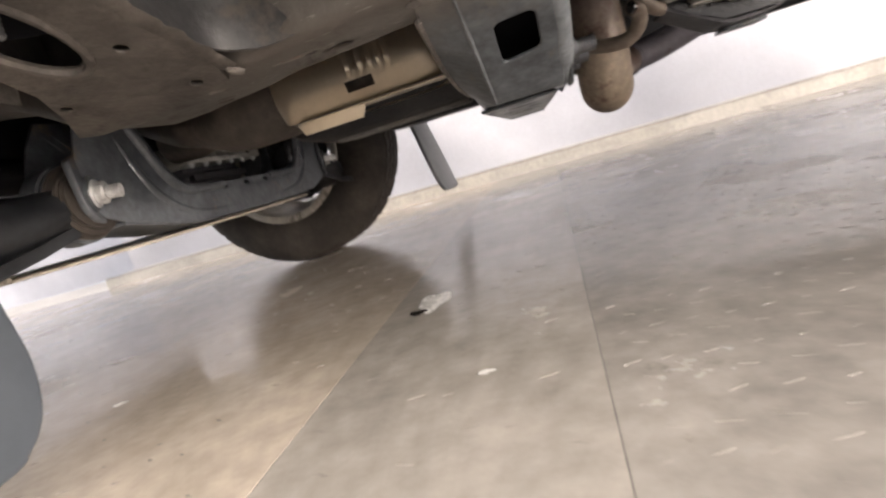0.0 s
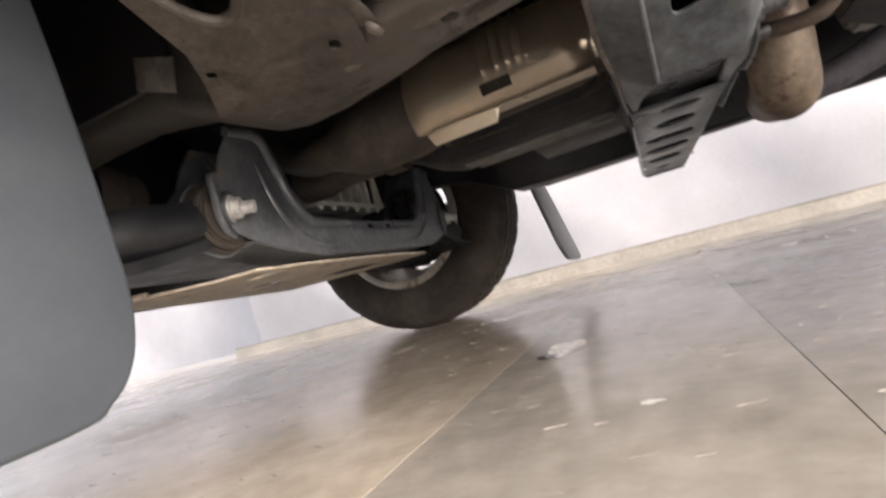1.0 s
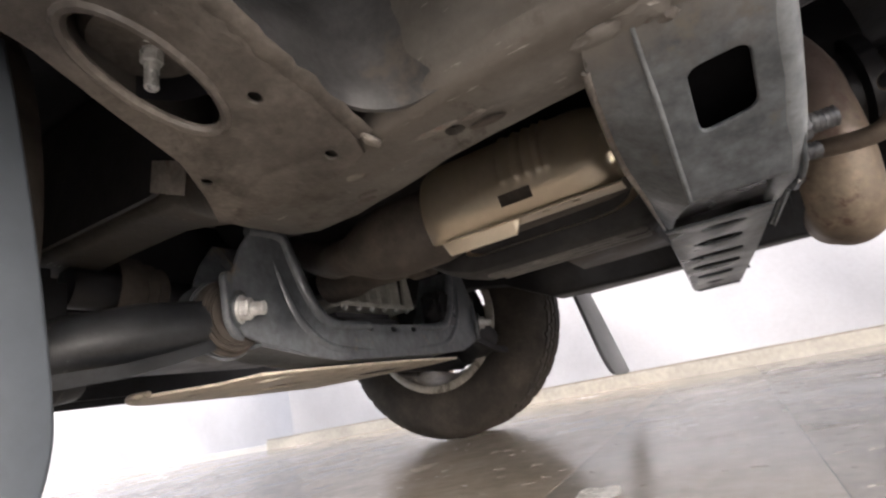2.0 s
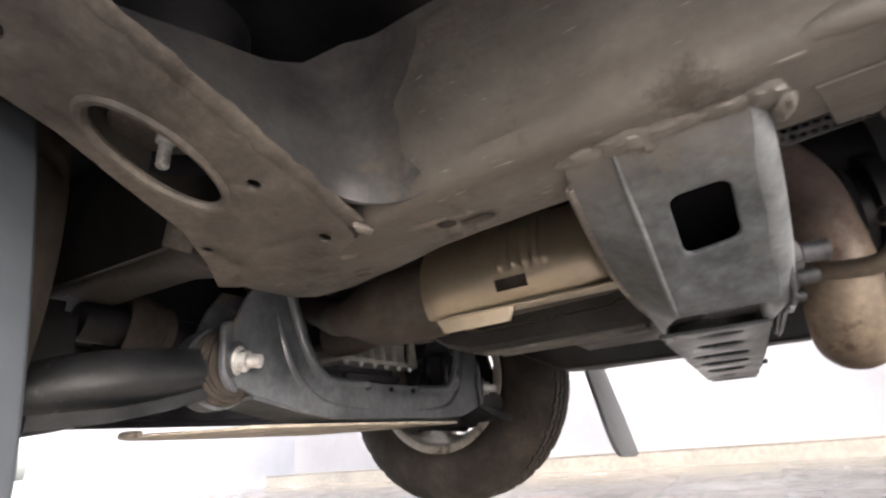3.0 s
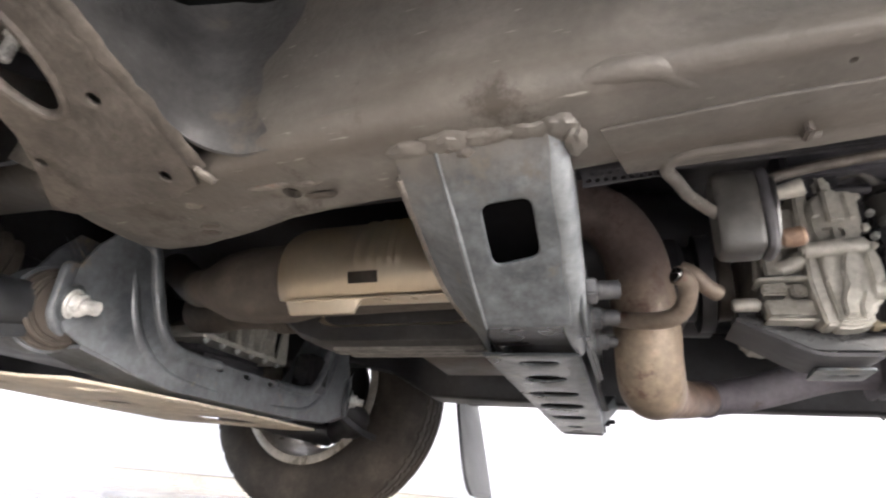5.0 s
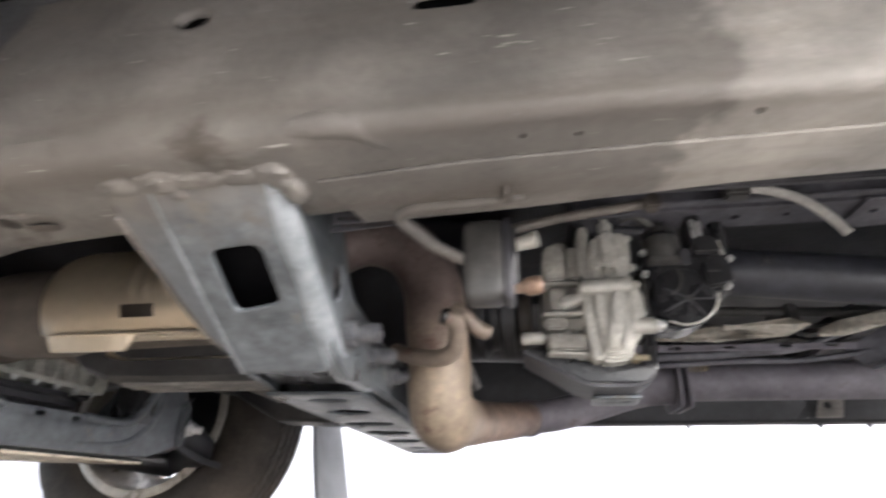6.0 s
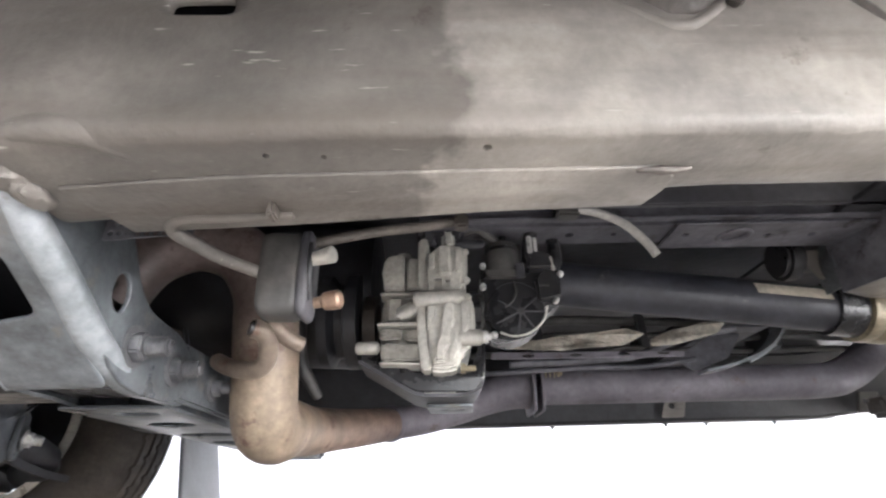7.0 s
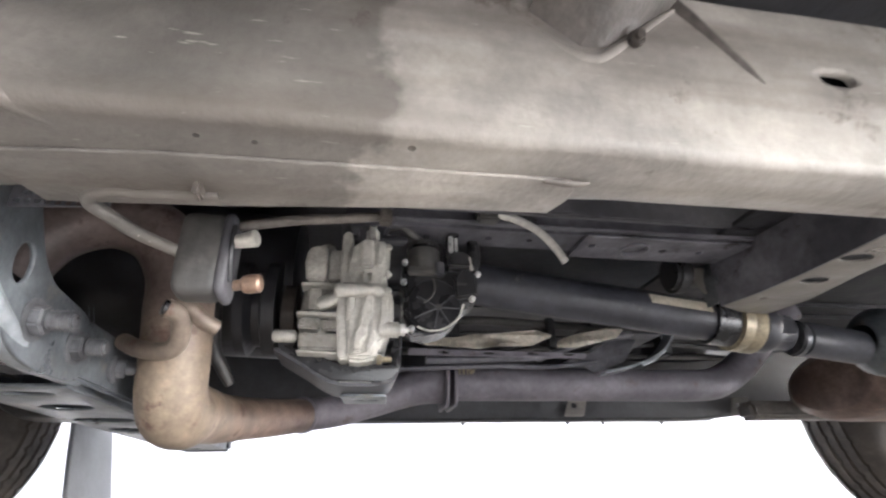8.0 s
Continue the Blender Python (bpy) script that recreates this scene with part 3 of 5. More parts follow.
def blobs(spots):
    """Flattened lumps, for welds."""
    bb = None
    for at, rad in spots:
        t = bmesh.new()
        bmesh.ops.create_icosphere(t, subdivisions=3, radius=1)
        for v in t.verts:
            v.co *= 1 + 0.30 * noise.noise(v.co * 2.3 + Vector(at) * 40) + 0.10 * noise.noise(v.co * 6 + Vector(at) * 40)
        bb = merge(bb, t, Matrix.Translation(at) @ Matrix.Diagonal((*rad, 1)))
    return bb


def cutter(ob, cut, name):
    """Cuts a closed mesh out of ob for good."""
    me = bpy.data.meshes.new(name)
    bmesh.ops.recalc_face_normals(cut, faces=cut.faces)
    cut.to_mesh(me)
    cut.free()
    tool = new(name, me)
    md = ob.modifiers.new("cut", "BOOLEAN")
    md.object, md.operation, md.solver = tool, "DIFFERENCE", "EXACT"
    done = bpy.data.meshes.new_from_object(ob.evaluated_get(bpy.context.evaluated_depsgraph_get()))
    ob.modifiers.clear()
    ob.data = done
    bpy.data.objects.remove(tool)


def rail_core(x, yo, yi, zb, zt):
    r = float(np.interp(x, [-.5, .12, .34, 1.0], [.020, .020, .009, .008]))
    return [(x, yo + .0028, zb + r + .004), (x, yo + .4 * r + .004, zb + .4 * r + .004), (x, yo + r + .004, zb + .0105), (x, yi - .010, zb + .0105), (x, yi - .004, zb + .014), (x, yi - .004, zt - .008), (x, yo + .0028, zt - .010)]


# holes in the outer web and the bottom of the near rail
c = None
for x, z, rx, rz, p in ((0.290, 0.437, 0.019, 0.0075, 5), (0.126, 0.449, 0.011, 0.008, 2), (0.746, 0.427, 0.015, 0.0075, 3)):
    c = plate(oval(x, z, rx, rz, 24, p), [], 0.06, Matrix.Translation((0, 0.405, 0)) @ XZ, 0.0, c)
for x, y, r in ((-0.135, 0.4265, 0.005), (-0.205, 0.447, 0.0045), (-0.048, 0.4775, 0.0085), (0.447, 0.416, 0.0025), (0.33, 0.42, 0.002), (0.36, 0.422, 0.0018)):
    rod((x, y, 0.30), (x, y, 0.375), r, seg=16, bm=c)
c = plate(oval(-0.162, 0.508, 0.011, 0.0045, 20), [], 0.05, Matrix.Translation((0, 0, 0.35)), 0.0, c)
c = plate(oval(-0.173, 0.521, 0.010, 0.0045, 20), [], 0.05, Matrix.Translation((0, 0, 0.35)), 0.0, c)
cutter(rail, c, "cut")
cutter(rail, loft([rail_core(*station(x)) for x in [2.95, 1.9, 1.7, 1.5, 1.35] + [1.2 - .05 * k for k in range(50)]]), "core")

# near-black sheets behind the holes paint the shade of the hollow rail
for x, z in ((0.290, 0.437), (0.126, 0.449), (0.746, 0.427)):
    part("shade_sheet", box(x - .034, x + .034, .4125, .4145, z - .022, z + .022, .0005), M_HOLLOW, rail)
part("shade_sheet", box(-.066, -.030, .464, .492, .3612, .3624, .0003), M_HOLLOW, rail)
# flat dark spots on the rail's bottom, two of them over the slots
for at, rad in (((-.162, .508, .3492), (.012, .0050, .0014)), ((-.174, .521, .3492), (.011, .0048, .0014)), ((-.020, .482, .3500), (.016, .0050, .0014))):
    part("dark_spot", blobs([(at, rad)]), M_RUSTY, rail, "flat dark brown spot")
for at, rad in (((-.056, .4585, .3492), (.022, .0042, .0018)), ((-.022, .4610, .3492), (.013, .0036, .0018)), ((-.118, .4840, .3492), (.013, .0050, .0016)), ((-.146, .4720, .3492), (.011, .0060, .0016))):
    part("crust", blobs([(at, rad)]), M_WELD, rail, "pale crust of dried mud")
# reinforcement strip along the rail's inner bottom edge, ending in a notch
part("reinforcement_strip", plate([(0.205, 0.445), (0.30, 0.436), (0.45, 0.433), (0.545, 0.432), (0.556, 0.442), (0.556, 0.456), (0.549, 0.474), (0.45, 0.479), (0.33, 0.492), (0.22, 0.499)], [],
     0.003, pose(0, 0, 0.3478), 0.0012), M_RAIL, rail, "scuffed pale strip welded under the rail")
part("pressed_ridge", tube([(.165, .421, .3615), (.190, .4135, .3605), (.217, .4095, .3600), (.238, .4115, .3592), (.251, .419, .3575), (.265, .427, .3562), (.285, .433, .3550), (.337, .440, .3530), (.40, .4425, .3525)], [.004, .007, .0085, .0085, .0078, .0066, .0055, .0032, .002], 18), M_RAIL, rail)
part("edge_burr", tube([(.532, .4345, .3465), (.545, .4335, .3455), (.553, .433, .345), (.562, .4325, .346)], [.0015, .003, .0022, .001], 8), M_DUST, rail, "scraped burr on the edge")
# cab mount outrigger: sloped bottom plate with the oval opening, rear and front webs
tilt = Matrix.Translation((0, 0.43, 0.3505)) @ Euler((radians(-15.5), 0, 0)).to_matrix().to_4x4()
outr = tagged(new("outrigger"), "sloped cab mount bracket with a large oval opening")
outr.parent = truck
k = 1 / math.cos(radians(15.5))
def oy(y):
    return (y - 0.43) * k
outline = [(-0.098, oy(.05)), (-0.096, oy(.27)), (-0.094, oy(.34)), (-0.100, oy(.40)), (-0.112, oy(.440)), (-0.140, oy(.449)), (-0.20, oy(.452)), (-0.27, oy(.452)), (-0.290, oy(.442)),
           (-0.262, oy(.407)), (-0.238, oy(.368)), (-0.226, oy(.308)), (-0.214, oy(.259)), (-0.208, oy(.05))]
holes = [oval(-0.176, oy(.308), 0.026, 0.051, 30, 2.0, 0.10), oval(-0.136, oy(.355), 0.005, 0.005, 14), oval(-0.243, oy(.395), 0.0045, 0.0045, 14), oval(-0.135, oy(.4265), 0.005, 0.005, 14), oval(-0.165, oy(.205), 0.008, 0.005, 14)]
part("bottom_plate", plate(outline, holes, 0.004, tilt, 0.0014), M_DUST, outr, "beige dusty plate with drilled holes")
sweep = smooth_path([(-.098, .05, -.118), (-.098, .20, -.118), (-.0975, .29, -.118), (-.096, .345, -.117), (-.094, .378, -.113), (-.086, .400, -.100), (-.062, .4125, -.072), (-.030, .4135, -.035), (.02, .4135, .02)], 5)
tops = np.interp([p.y for p in sweep], [.05, .233, .264, .30, .346, .378, .405], [.425, .429, .439, .452, .466, .484, .515]).tolist()
skin = []
for p, zt in zip(sweep, tops):
    zb = max(.3505 - (p.y - .43) * .277, .3505)
    rows = []
    for k in range(15):
        z = zb + (zt - zb) * k / 14
        turn = .020 - math.sqrt(max(0, .020 ** 2 - max(0, .3705 - z) ** 2))  # follows the rail's soft corner
        rows.append((p.x + (p.z - p.x) * k / 14, p.y + turn * float(np.interp(p.y, [.36, .41], [0, 1])) + .0015 * noise.noise((p.x * 20, p.y * 20, z * 20)), z))
    skin.append(rows + [(x - .003, y + .003, z) for x, y, z in reversed(rows)])
part("rear_web", loft(skin), M_WEB, outr, "folded rear web sweeping into the rail")
part("front_web", loft([[(-0.214 + d, y, 0.3515 - (y - 0.43) * 0.277 + 0.002), (-0.210 + d, y, 0.3515 - (y - 0.43) * 0.277 + 0.002), (-0.210 + d, y, .50), (-0.214 + d, y, .50)] for y, d in ((.05, .003), (.26, .001), (.31, -.010), (.37, -.022), (.44, -.075))]), M_RAIL, outr)
rw = random.Random(3)
ys = [.19 + .0065 * i for i in range(37)]
bead = []
for y in ys:
    w, h, c = rw.uniform(.0075, .0095), rw.uniform(.0016, .0026), -0.100 + rw.uniform(-.0012, .0012)
    bead.append([(c + w * math.cos(a), y, 0.3505 - (y - 0.43) * 0.277 - .0005 + h * math.sin(a)) for a in (2 * math.pi * k / 12 for k in range(12))])
part("weld_ridge", loft(bead), M_DUST, outr, "broad ragged weld along the edge")
part("weld_end", blobs([((-.099, .432, .3490), (.0050, .0120, .0030))]), M_WELD, outr, "pale weld end")
rim_pts = []
for i in range(33):
    a = 2 * math.pi * i / 32
    u, v = .029 * math.cos(a), .054 * math.sin(a)
    x, y = -.176 + u * math.cos(.1) - v * math.sin(.1), .308 + u * math.sin(.1) + v * math.cos(.1)
    rim_pts.append((x, y, 0.3505 - (y - 0.43) * 0.277 - .0005))
part("opening_rim", tube(rim_pts, 0.0045, 8, 1, caps=False), M_DUST, outr)
part("mount_cushion", lathe([(0.0001, 0.03), (0.02, 0.03), (0.036, 0.026), (0.040, 0.034), (0.040, 0.05), (0.0001, 0.05)], 32, pose(-0.188, 0.315, 0.392)), M_DUST, outr, "round beige rubber cushion inside")
hexbolt("mount_bolt", (-0.196, 0.322, 0.424), (-0.12, 0.03, -1), 0.008, 0.012, 0.0045, 0.020, M_ZINC, outr, "zinc bolt hanging from the cab mount", 0.013)
part("inner_cup", lathe([(0.05, 0.0), (0.052, 0.10)], 32, pose(-0.176, 0.31, 0.40)), M_DARKSTEEL, outr)
# second outrigger farther back
o2 = tagged(new("outrigger"), "pressed body mount bracket on the rail")
o2.parent = truck
part("gusset", loft([[(0.520, 0.4035, .452), (0.552, 0.4035, .424), (0.566, 0.4035, .424), (0.630, 0.4035, .478), (0.6, 0.4035, .498)],
                     [(0.545, 0.34, .50), (0.570, 0.34, .475), (0.590, 0.34, .475), (0.66, 0.34, .515), (0.6, 0.34, .53)],
                     [(0.555, 0.15, .53), (0.575, 0.15, .515), (0.600, 0.15, .515), (0.65, 0.15, .53), (0.6, 0.15, .54)]]), M_DUST, o2)
part("flange_lip", tube([(0.47, 0.4035, .462), (0.51, 0.402, .448), (0.545, 0.401, .424), (0.558, 0.4005, .419), (0.572, 0.4005, .424), (0.610, 0.401, .458), (0.642, 0.402, .486)], [.001, .003, .004, .0045, .004, .003, .001], 12), M_RAIL, o2)
# dark diagonal band, a low ridge on the web
part("web_band", tube([(.622, .4024, .498), (.640, .4018, .475), (.658, .4016, .449), (.674, .4018, .427), (.687, .4022, .410)], [.0055, .0055, .005, .0045, .002], 14), M_DUST, o2, "dark diagonal band")
part("bracket_tongue", loft([[(.535, .396, .462), (.556, .396, .440), (.566, .396, .446), (.560, .396, .466)], [(.535, .402, .462), (.554, .402, .436), (.570, .402, .444), (.562, .402, .468)]]), M_RAIL, o2)
hexbolt("bracket_bolt", (0.592, 0.398, 0.437), (0, -1, -0.2), 0.006, 0.006, 0.003, 0.004, M_DUST, o2)

# ---- transmission crossmember ----
cm = tagged(new("crossmember"), "galvanised steel transmission crossmember with a square opening")
cm.parent = truck
PROFILE = smooth_path([(0, .428, .3535), (0, .460, .3345), (0, .490, .3180), (0, .520, .3010), (0, .550, .2845), (0, .580, .2690), (0, .592, .2635)], 5)


def bent(bm, dx=0.0):
    """Bends a flat plate, made in (x, run), along the sloped profile."""
    run = [0.0]
    for a, c in zip(PROFILE, PROFILE[1:]):
        run.append(run[-1] + (c - a).length)
    for r in run[1:-1]:
        bmesh.ops.bisect_plane(bm, geom=bm.verts[:] + bm.edges[:] + bm.faces[:], plane_co=(0, r, 0), plane_no=(0, 1, 0))
    for v in bm.verts:
        i = min(max(int(np.searchsorted(run, v.co.y)) - 1, 0), len(run) - 2)
        d = (PROFILE[i + 1] - PROFILE[i]).normalized()
        v.co = PROFILE[i] + d * (v.co.y - run[i]) + Vector((v.co.x + dx, 0, 0)) + Vector((0, -d.z, d.y)) * v.co.z
    return bm


def on_profile(x, y, lift=0.0):
    z = float(np.interp(y, [q.y for q in PROFILE], [q.z for q in PROFILE]))
    return (x, y, z + lift)


L = sum((c - a).length for a, c in zip(PROFILE, PROFILE[1:]))
hole = [(0.1180, 0.0605), (0.1555, 0.0575), (0.1550, 0.1090), (0.1170, 0.1160)]
def round_poly(poly, r, n=5):
    out = []
    for i, p in enumerate(poly):
        a, q, c = Vector(poly[i - 1]), Vector(p), Vector(poly[(i + 1) % len(poly)])
        s, e = q + (a - q).normalized() * r, q + (c - q).normalized() * r
        for k in range(n + 1):
            t = k / n
            out.append(tuple((1 - t) ** 2 * s + 2 * t * (1 - t) * q + t * t * e))
    return out
part("sloped_plate", bent(plate(round_poly([(0.097, 0.0), (0.174, 0.0), (0.175, 0.09), (0.170, L - .002), (0.0955, L - .002)], 0.006), [round_poly(hole, 0.009)], 0.004, Matrix.Identity(4), 0.0016)), M_GALVD, cm, "galvanised plate with a rounded square hole")
# the sky's highlight on this rounded edge is put into its colour
part("rear_fold", tube([on_profile(x, y, .0105) for x, y in ((.172, .430), (.1735, .47), (.1740, .51), (.1725, .56), (.1695, .61), (.167, .66), (.165, .712))], [0.0105, 0.0115, 0.0115, 0.0115, 0.0105, 0.009, 0.006], 28), M_GALVB, cm, "rounded worn rear edge with its highlight painted in")
part("front_fold", tube([on_profile(.097, y) for y in (.437, .48, .53, .57, .590)], [0.0022, 0.0026, 0.0026, 0.0026, 0.0024], 12), M_GALVB, cm, "bright crease")
WING = [(.066, .434, .3510, .098, .3505), (.061, .460, .3400, .097, .3345), (.0595, .480, .3335, .097, .3235), (.058, .510, .3250, .097, .3065), (.057, .540, .3140, .097, .2900), (.058, .570, .3025, .0965, .2742), (.0605, .595, .2935, .0955, .2640), (.0625, .630, .2885, .086, .2660), (.063, .660, .2880, .079, .2680), (.0630, .720, .2885, .069, .2670), (.0633, .800, .2900, .0665, .2665)]
part("front_wall", loft([[(x0, y, z0), (x1, y, z1), (x1 + .0015, y, z1 + .003), (x0 + .0015, y, z0 + .003)] for x0, y, z0, x1, z1 in WING]), M_GALVD, cm, "angled front flange")
part("flange_edge", tube([(x0, y, z0 + .001) for x0, y, z0, x1, z1 in WING[1:]], .0032, 10), M_WELD, cm)
# near-black sheets paint in the shade behind the square opening
part("shade_plate", bent(box(.094, .176, .02, .165, .030, .034, .001)), M_HOLLOW, cm, "near-black sheet standing for the shaded inside")
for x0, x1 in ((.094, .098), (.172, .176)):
    part("shade_side", bent(box(x0, x1, .02, .165, .004, .032, .0005)), M_HOLLOW, cm)
part("rear_web", plate(round_poly([(0.432, 0.354), (0.452, 0.396), (0.548, 0.396), (0.568, 0.365), (0.584, 0.343), (0.606, 0.329), (0.664, 0.324), (0.684, 0.314), (0.695, 0.299), (0.689, 0.274), (0.667, 0.263), (0.613, 0.262), (0.588, 0.266), (0.52, 0.302), (0.475, 0.327)], 0.010), [oval(0.562, 0.329, 0.0105, 0.0155, 22)], 0.004, Matrix.Translation((0.179, 0, 0)) @ YZ, 0.0014), M_GALV, cm, "blue-grey gusset with an oval hole")
part("beam", loft([[(x0, y, .300), (x0, y, zb + .006), (x0 + .005, y, zb), (x0 + .005, y, zb + .004), (x0 + .008, y, .300)] for x0, y, zb in ((.062, .80, .266), (.058, 1.0, .264), (.048, 1.45, .262))], None), M_GALV, cm)
part("bottom_plate", plate([(0.066, 0.690), (0.166, 0.696), (0.160, 1.0), (0.147, 1.45), (0.050, 1.46), (0.060, 1.0)],
     [oval(0.119, 0.728, 0.022, 0.012, 20), oval(0.114, 0.815, 0.025, 0.022, 20), oval(0.108, 0.925, 0.034, 0.020, 22, 3), oval(0.105, 1.04, 0.034, 0.026, 22, 3), oval(0.10, 1.18, 0.030, 0.024, 20, 3), oval(0.096, 1.33, 0.016, 0.014, 18), oval(0.094, 1.41, 0.013, 0.010, 16)],
     0.004, pose(0, 0, 0.2655), 0.0016), M_GALV, cm, "flat underside with lightening holes")
part("rear_wall", loft([[(x1, y, .305), (x1, y, .266), (x1 + .004, y, .266), (x1 + .004, y, .305)] for x1, y in ((.163, .664), (.158, 1.0), (.145, 1.45))]), M_GALV, cm)
part("top_plate", box(0.055, 0.165, 0.66, 1.38, 0.302, 0.306, 0.001), M_DARKSTEEL, cm)
part("mount_rubber", box(0.078, 0.166, 0.604, 0.692, 0.2735, 0.302, 0.004), M_BLACK, cm, "black rubber mount")
part("end_block", box(0.050, 0.152, 1.45, 1.49, 0.262, 0.33, 0.006), M_DARKSTEEL, cm)
part("far_slope", loft([[(.05, 1.36, .268), (.15, 1.36, .268), (.15, 1.36, .30), (.05, 1.36, .30)], [(.06, 1.50, .335), (.19, 1.50, .335), (.19, 1.50, .37), (.06, 1.50, .37)]]), M_GALV, cm)
hexbolt("end_bolt", (0.152, 1.47, 0.292), (1, 0, 0), 0.011, 0.010, 0.005, 0.012, M_DARKSTEEL, cm)
hexbolt("web_bolt", (0.181, 0.594, 0.2955), (1, 0, 0), 0.0122, 0.010, 0.0075, 0.019, M_STUD, cm, "long zinc stud and nut", 0.018)
hexbolt("web_bolt", (0.181, 0.660, 0.2920), (1, 0, 0), 0.0115, 0.010, 0.0072, 0.016, M_STUD, cm, "long zinc stud and nut", 0.017)
hexbolt("web_bolt", (0.184, 0.744, 0.291), (1, 0, 0), 0.0095, 0.009, 0.006, 0.010, M_STUD, cm, "zinc nut", 0.014)
part("mount_plate", box(0.172, 0.180, 0.68, 0.86, 0.268, 0.322, 0.003), M_GALV, cm)


def weld_bead(path, lo, hi, seed):
    """One uneven run of weld metal along a path."""
    q = random.Random(seed)
    pts = smooth_path(path, 3)
    return tube([p + Vector((q.uniform(-.0008, .0008), q.uniform(-.0008, .0008), q.uniform(0, .0012))) for p in pts], [q.uniform(lo, hi) for _ in pts], 12, 6)


for at, rad in (((.108, .438, .3498), (.022, .013, .0062)), ((.134, .4360, .3500), (.026, .0100, .0060)), ((.160, .4360, .3500), (.020, .0100, .0058)), ((.181, .4370, .3500), (.013, .0125, .0072)), ((.1885, .449, .3475), (.008, .016, .0085)), ((.080, .440, .3502), (.020, .0100, .0056))):
    part("weld", blobs([(at, rad)]), M_RAIL, cm, "broad dusty weld")
part("weld", blobs([((.1085, .4385, .3485), (.0085, .0075, .0055)), ((.117, .4440, .3445), (.0075, .0060, .0040))]), M_WELD, cm, "pale lump of weld")
for k, path in enumerate(([(.150, .4330, .3515), (.170, .431, .3520), (.184, .432, .3515), (.190, .442, .3490)],)):
    part("weld", weld_bead(path, .0018, .0042, 5 + k), M_DUST, cm, "ragged weld")

# ---- front suspension crossmember ----
sub = tagged(new("suspension_crossmember"), "grey painted front crossmember carrying the lower arms")
sub.parent = truck
half = [(.640, .44), (.700, .44), (.722, .40), (.745, .35), (.775, .312), (.815, .300), (.90, .300)]
low = [(.90, .236), (.80, .236), (.735, .245), (.690, .258), (.640, .268), (.610, .280), (.596, .302), (.592, .330), (.598, .365), (.615, .405)]
flip = lambda pts: [(2 * MID - y, z) for y, z in reversed(pts)]
far_low = [(1.325, .415), (1.345, .375), (1.357, .335), (1.352, .290), (1.325, .262), (1.25, .240), (1.15, .236), (1.05, .236)]
loop = half + flip(half) + far_low + low
holes = [oval(y, 0.290, 0.0095, 0.0042, 14) for y in (.892, .967, 1.040, 1.108)]
part("rear_plate", plate(loop, holes, 0.006, Matrix.Translation((-0.473, 0, 0)) @ YZ, 0.002), M_ARM, sub)
part("front_plate", plate(loop, [], 0.006, Matrix.Translation((-0.560, 0, 0)) @ YZ, 0.002), M_ARM, sub)
for s in (0, 1):
    f = (lambda y: y) if s == 0 else (lambda y: 2 * MID - y)
    part("edge_fold", tube([(-0.474, f(y - .006), z - .004) for y, z in half], [.008, .011, .0125, .0125, .012, .010, .008], 16), M_ARM, sub)
    bead = [(.664, .425), (.684, .375), (.702, .330), (.728, .292), (.775, .262), (.84, .252), (.95, .250)]
    part("face_ridge", tube([(-0.477, f(y), z) for y, z in bead], [.004, .009, .011, .011, .010, .009, .006], 16), M_ARM, sub)
    tab = plate(round_poly([(y, z) for y, z in ((-.030, .048), (.004, .058), (.026, .050), (.034, .012), (.036, -.022), (.028, -.046), (-.002, -.042), (-.026, -.022))], .012), [oval(.020, -.033, .007, .004, 14)], .010, YZ, .003)
    seat = Matrix.Translation((-0.478, f(.604) + .010 * s, .316 - .006 * s)) @ Euler((0, 0, radians(24))).to_matrix().to_4x4()
    if s:
        tab.transform(Matrix.Diagonal((1, -1, 1, 1)))
    tab.transform(seat)
    part("bracket_plate", tab, M_ARM, sub, "rounded tab carrying the arm bolt")
    way = seat.to_3x3() @ Vector((1, 0, -.12))
    at = seat.translation + way * .006
    part("cam_washer", rod(at, at + way * .0045, 0.0265, seg=36, bevel=0.0015), M_GALV, sub, "round steel washer")
    hexbolt("arm_bolt", at + way * .006, way, 0.0165, 0.013, 0.0088, 0.018, M_ZINC, sub, "large zinc bolt and nut", 0.020)
part("upper_fold", loft([[(-0.473, y, z), (-0.560, y, z), (-0.560, y, z - .005), (-0.473, y, z - .005)] for y, z in ((.70, .44), (.745, .35), (.775, .312), (.815, .300), (1.14, .300), (1.18, .312), (1.21, .35), (1.254, .44))]), M_ARM, sub)
part("lower_fold", loft([[(-0.473, y, z), (-0.560, y, z), (-0.560, y, z + .005), (-0.473, y, z + .005)] for y, z in ((.64, .264), (.735, .245), (.80, .236), (1.154, .236), (1.22, .245), (1.314, .264))]), M_ARM, sub)
part("mount_block", box(-0.52, -0.468, 1.165, 1.245, 0.292, 0.385, 0.008), M_BLACK, sub, "black rubber mount")
part("mount_eye", rod((-0.466, 1.205, 0.335), (-0.464, 1.205, 0.335), 0.013, seg=24), M_DARKSTEEL, sub)

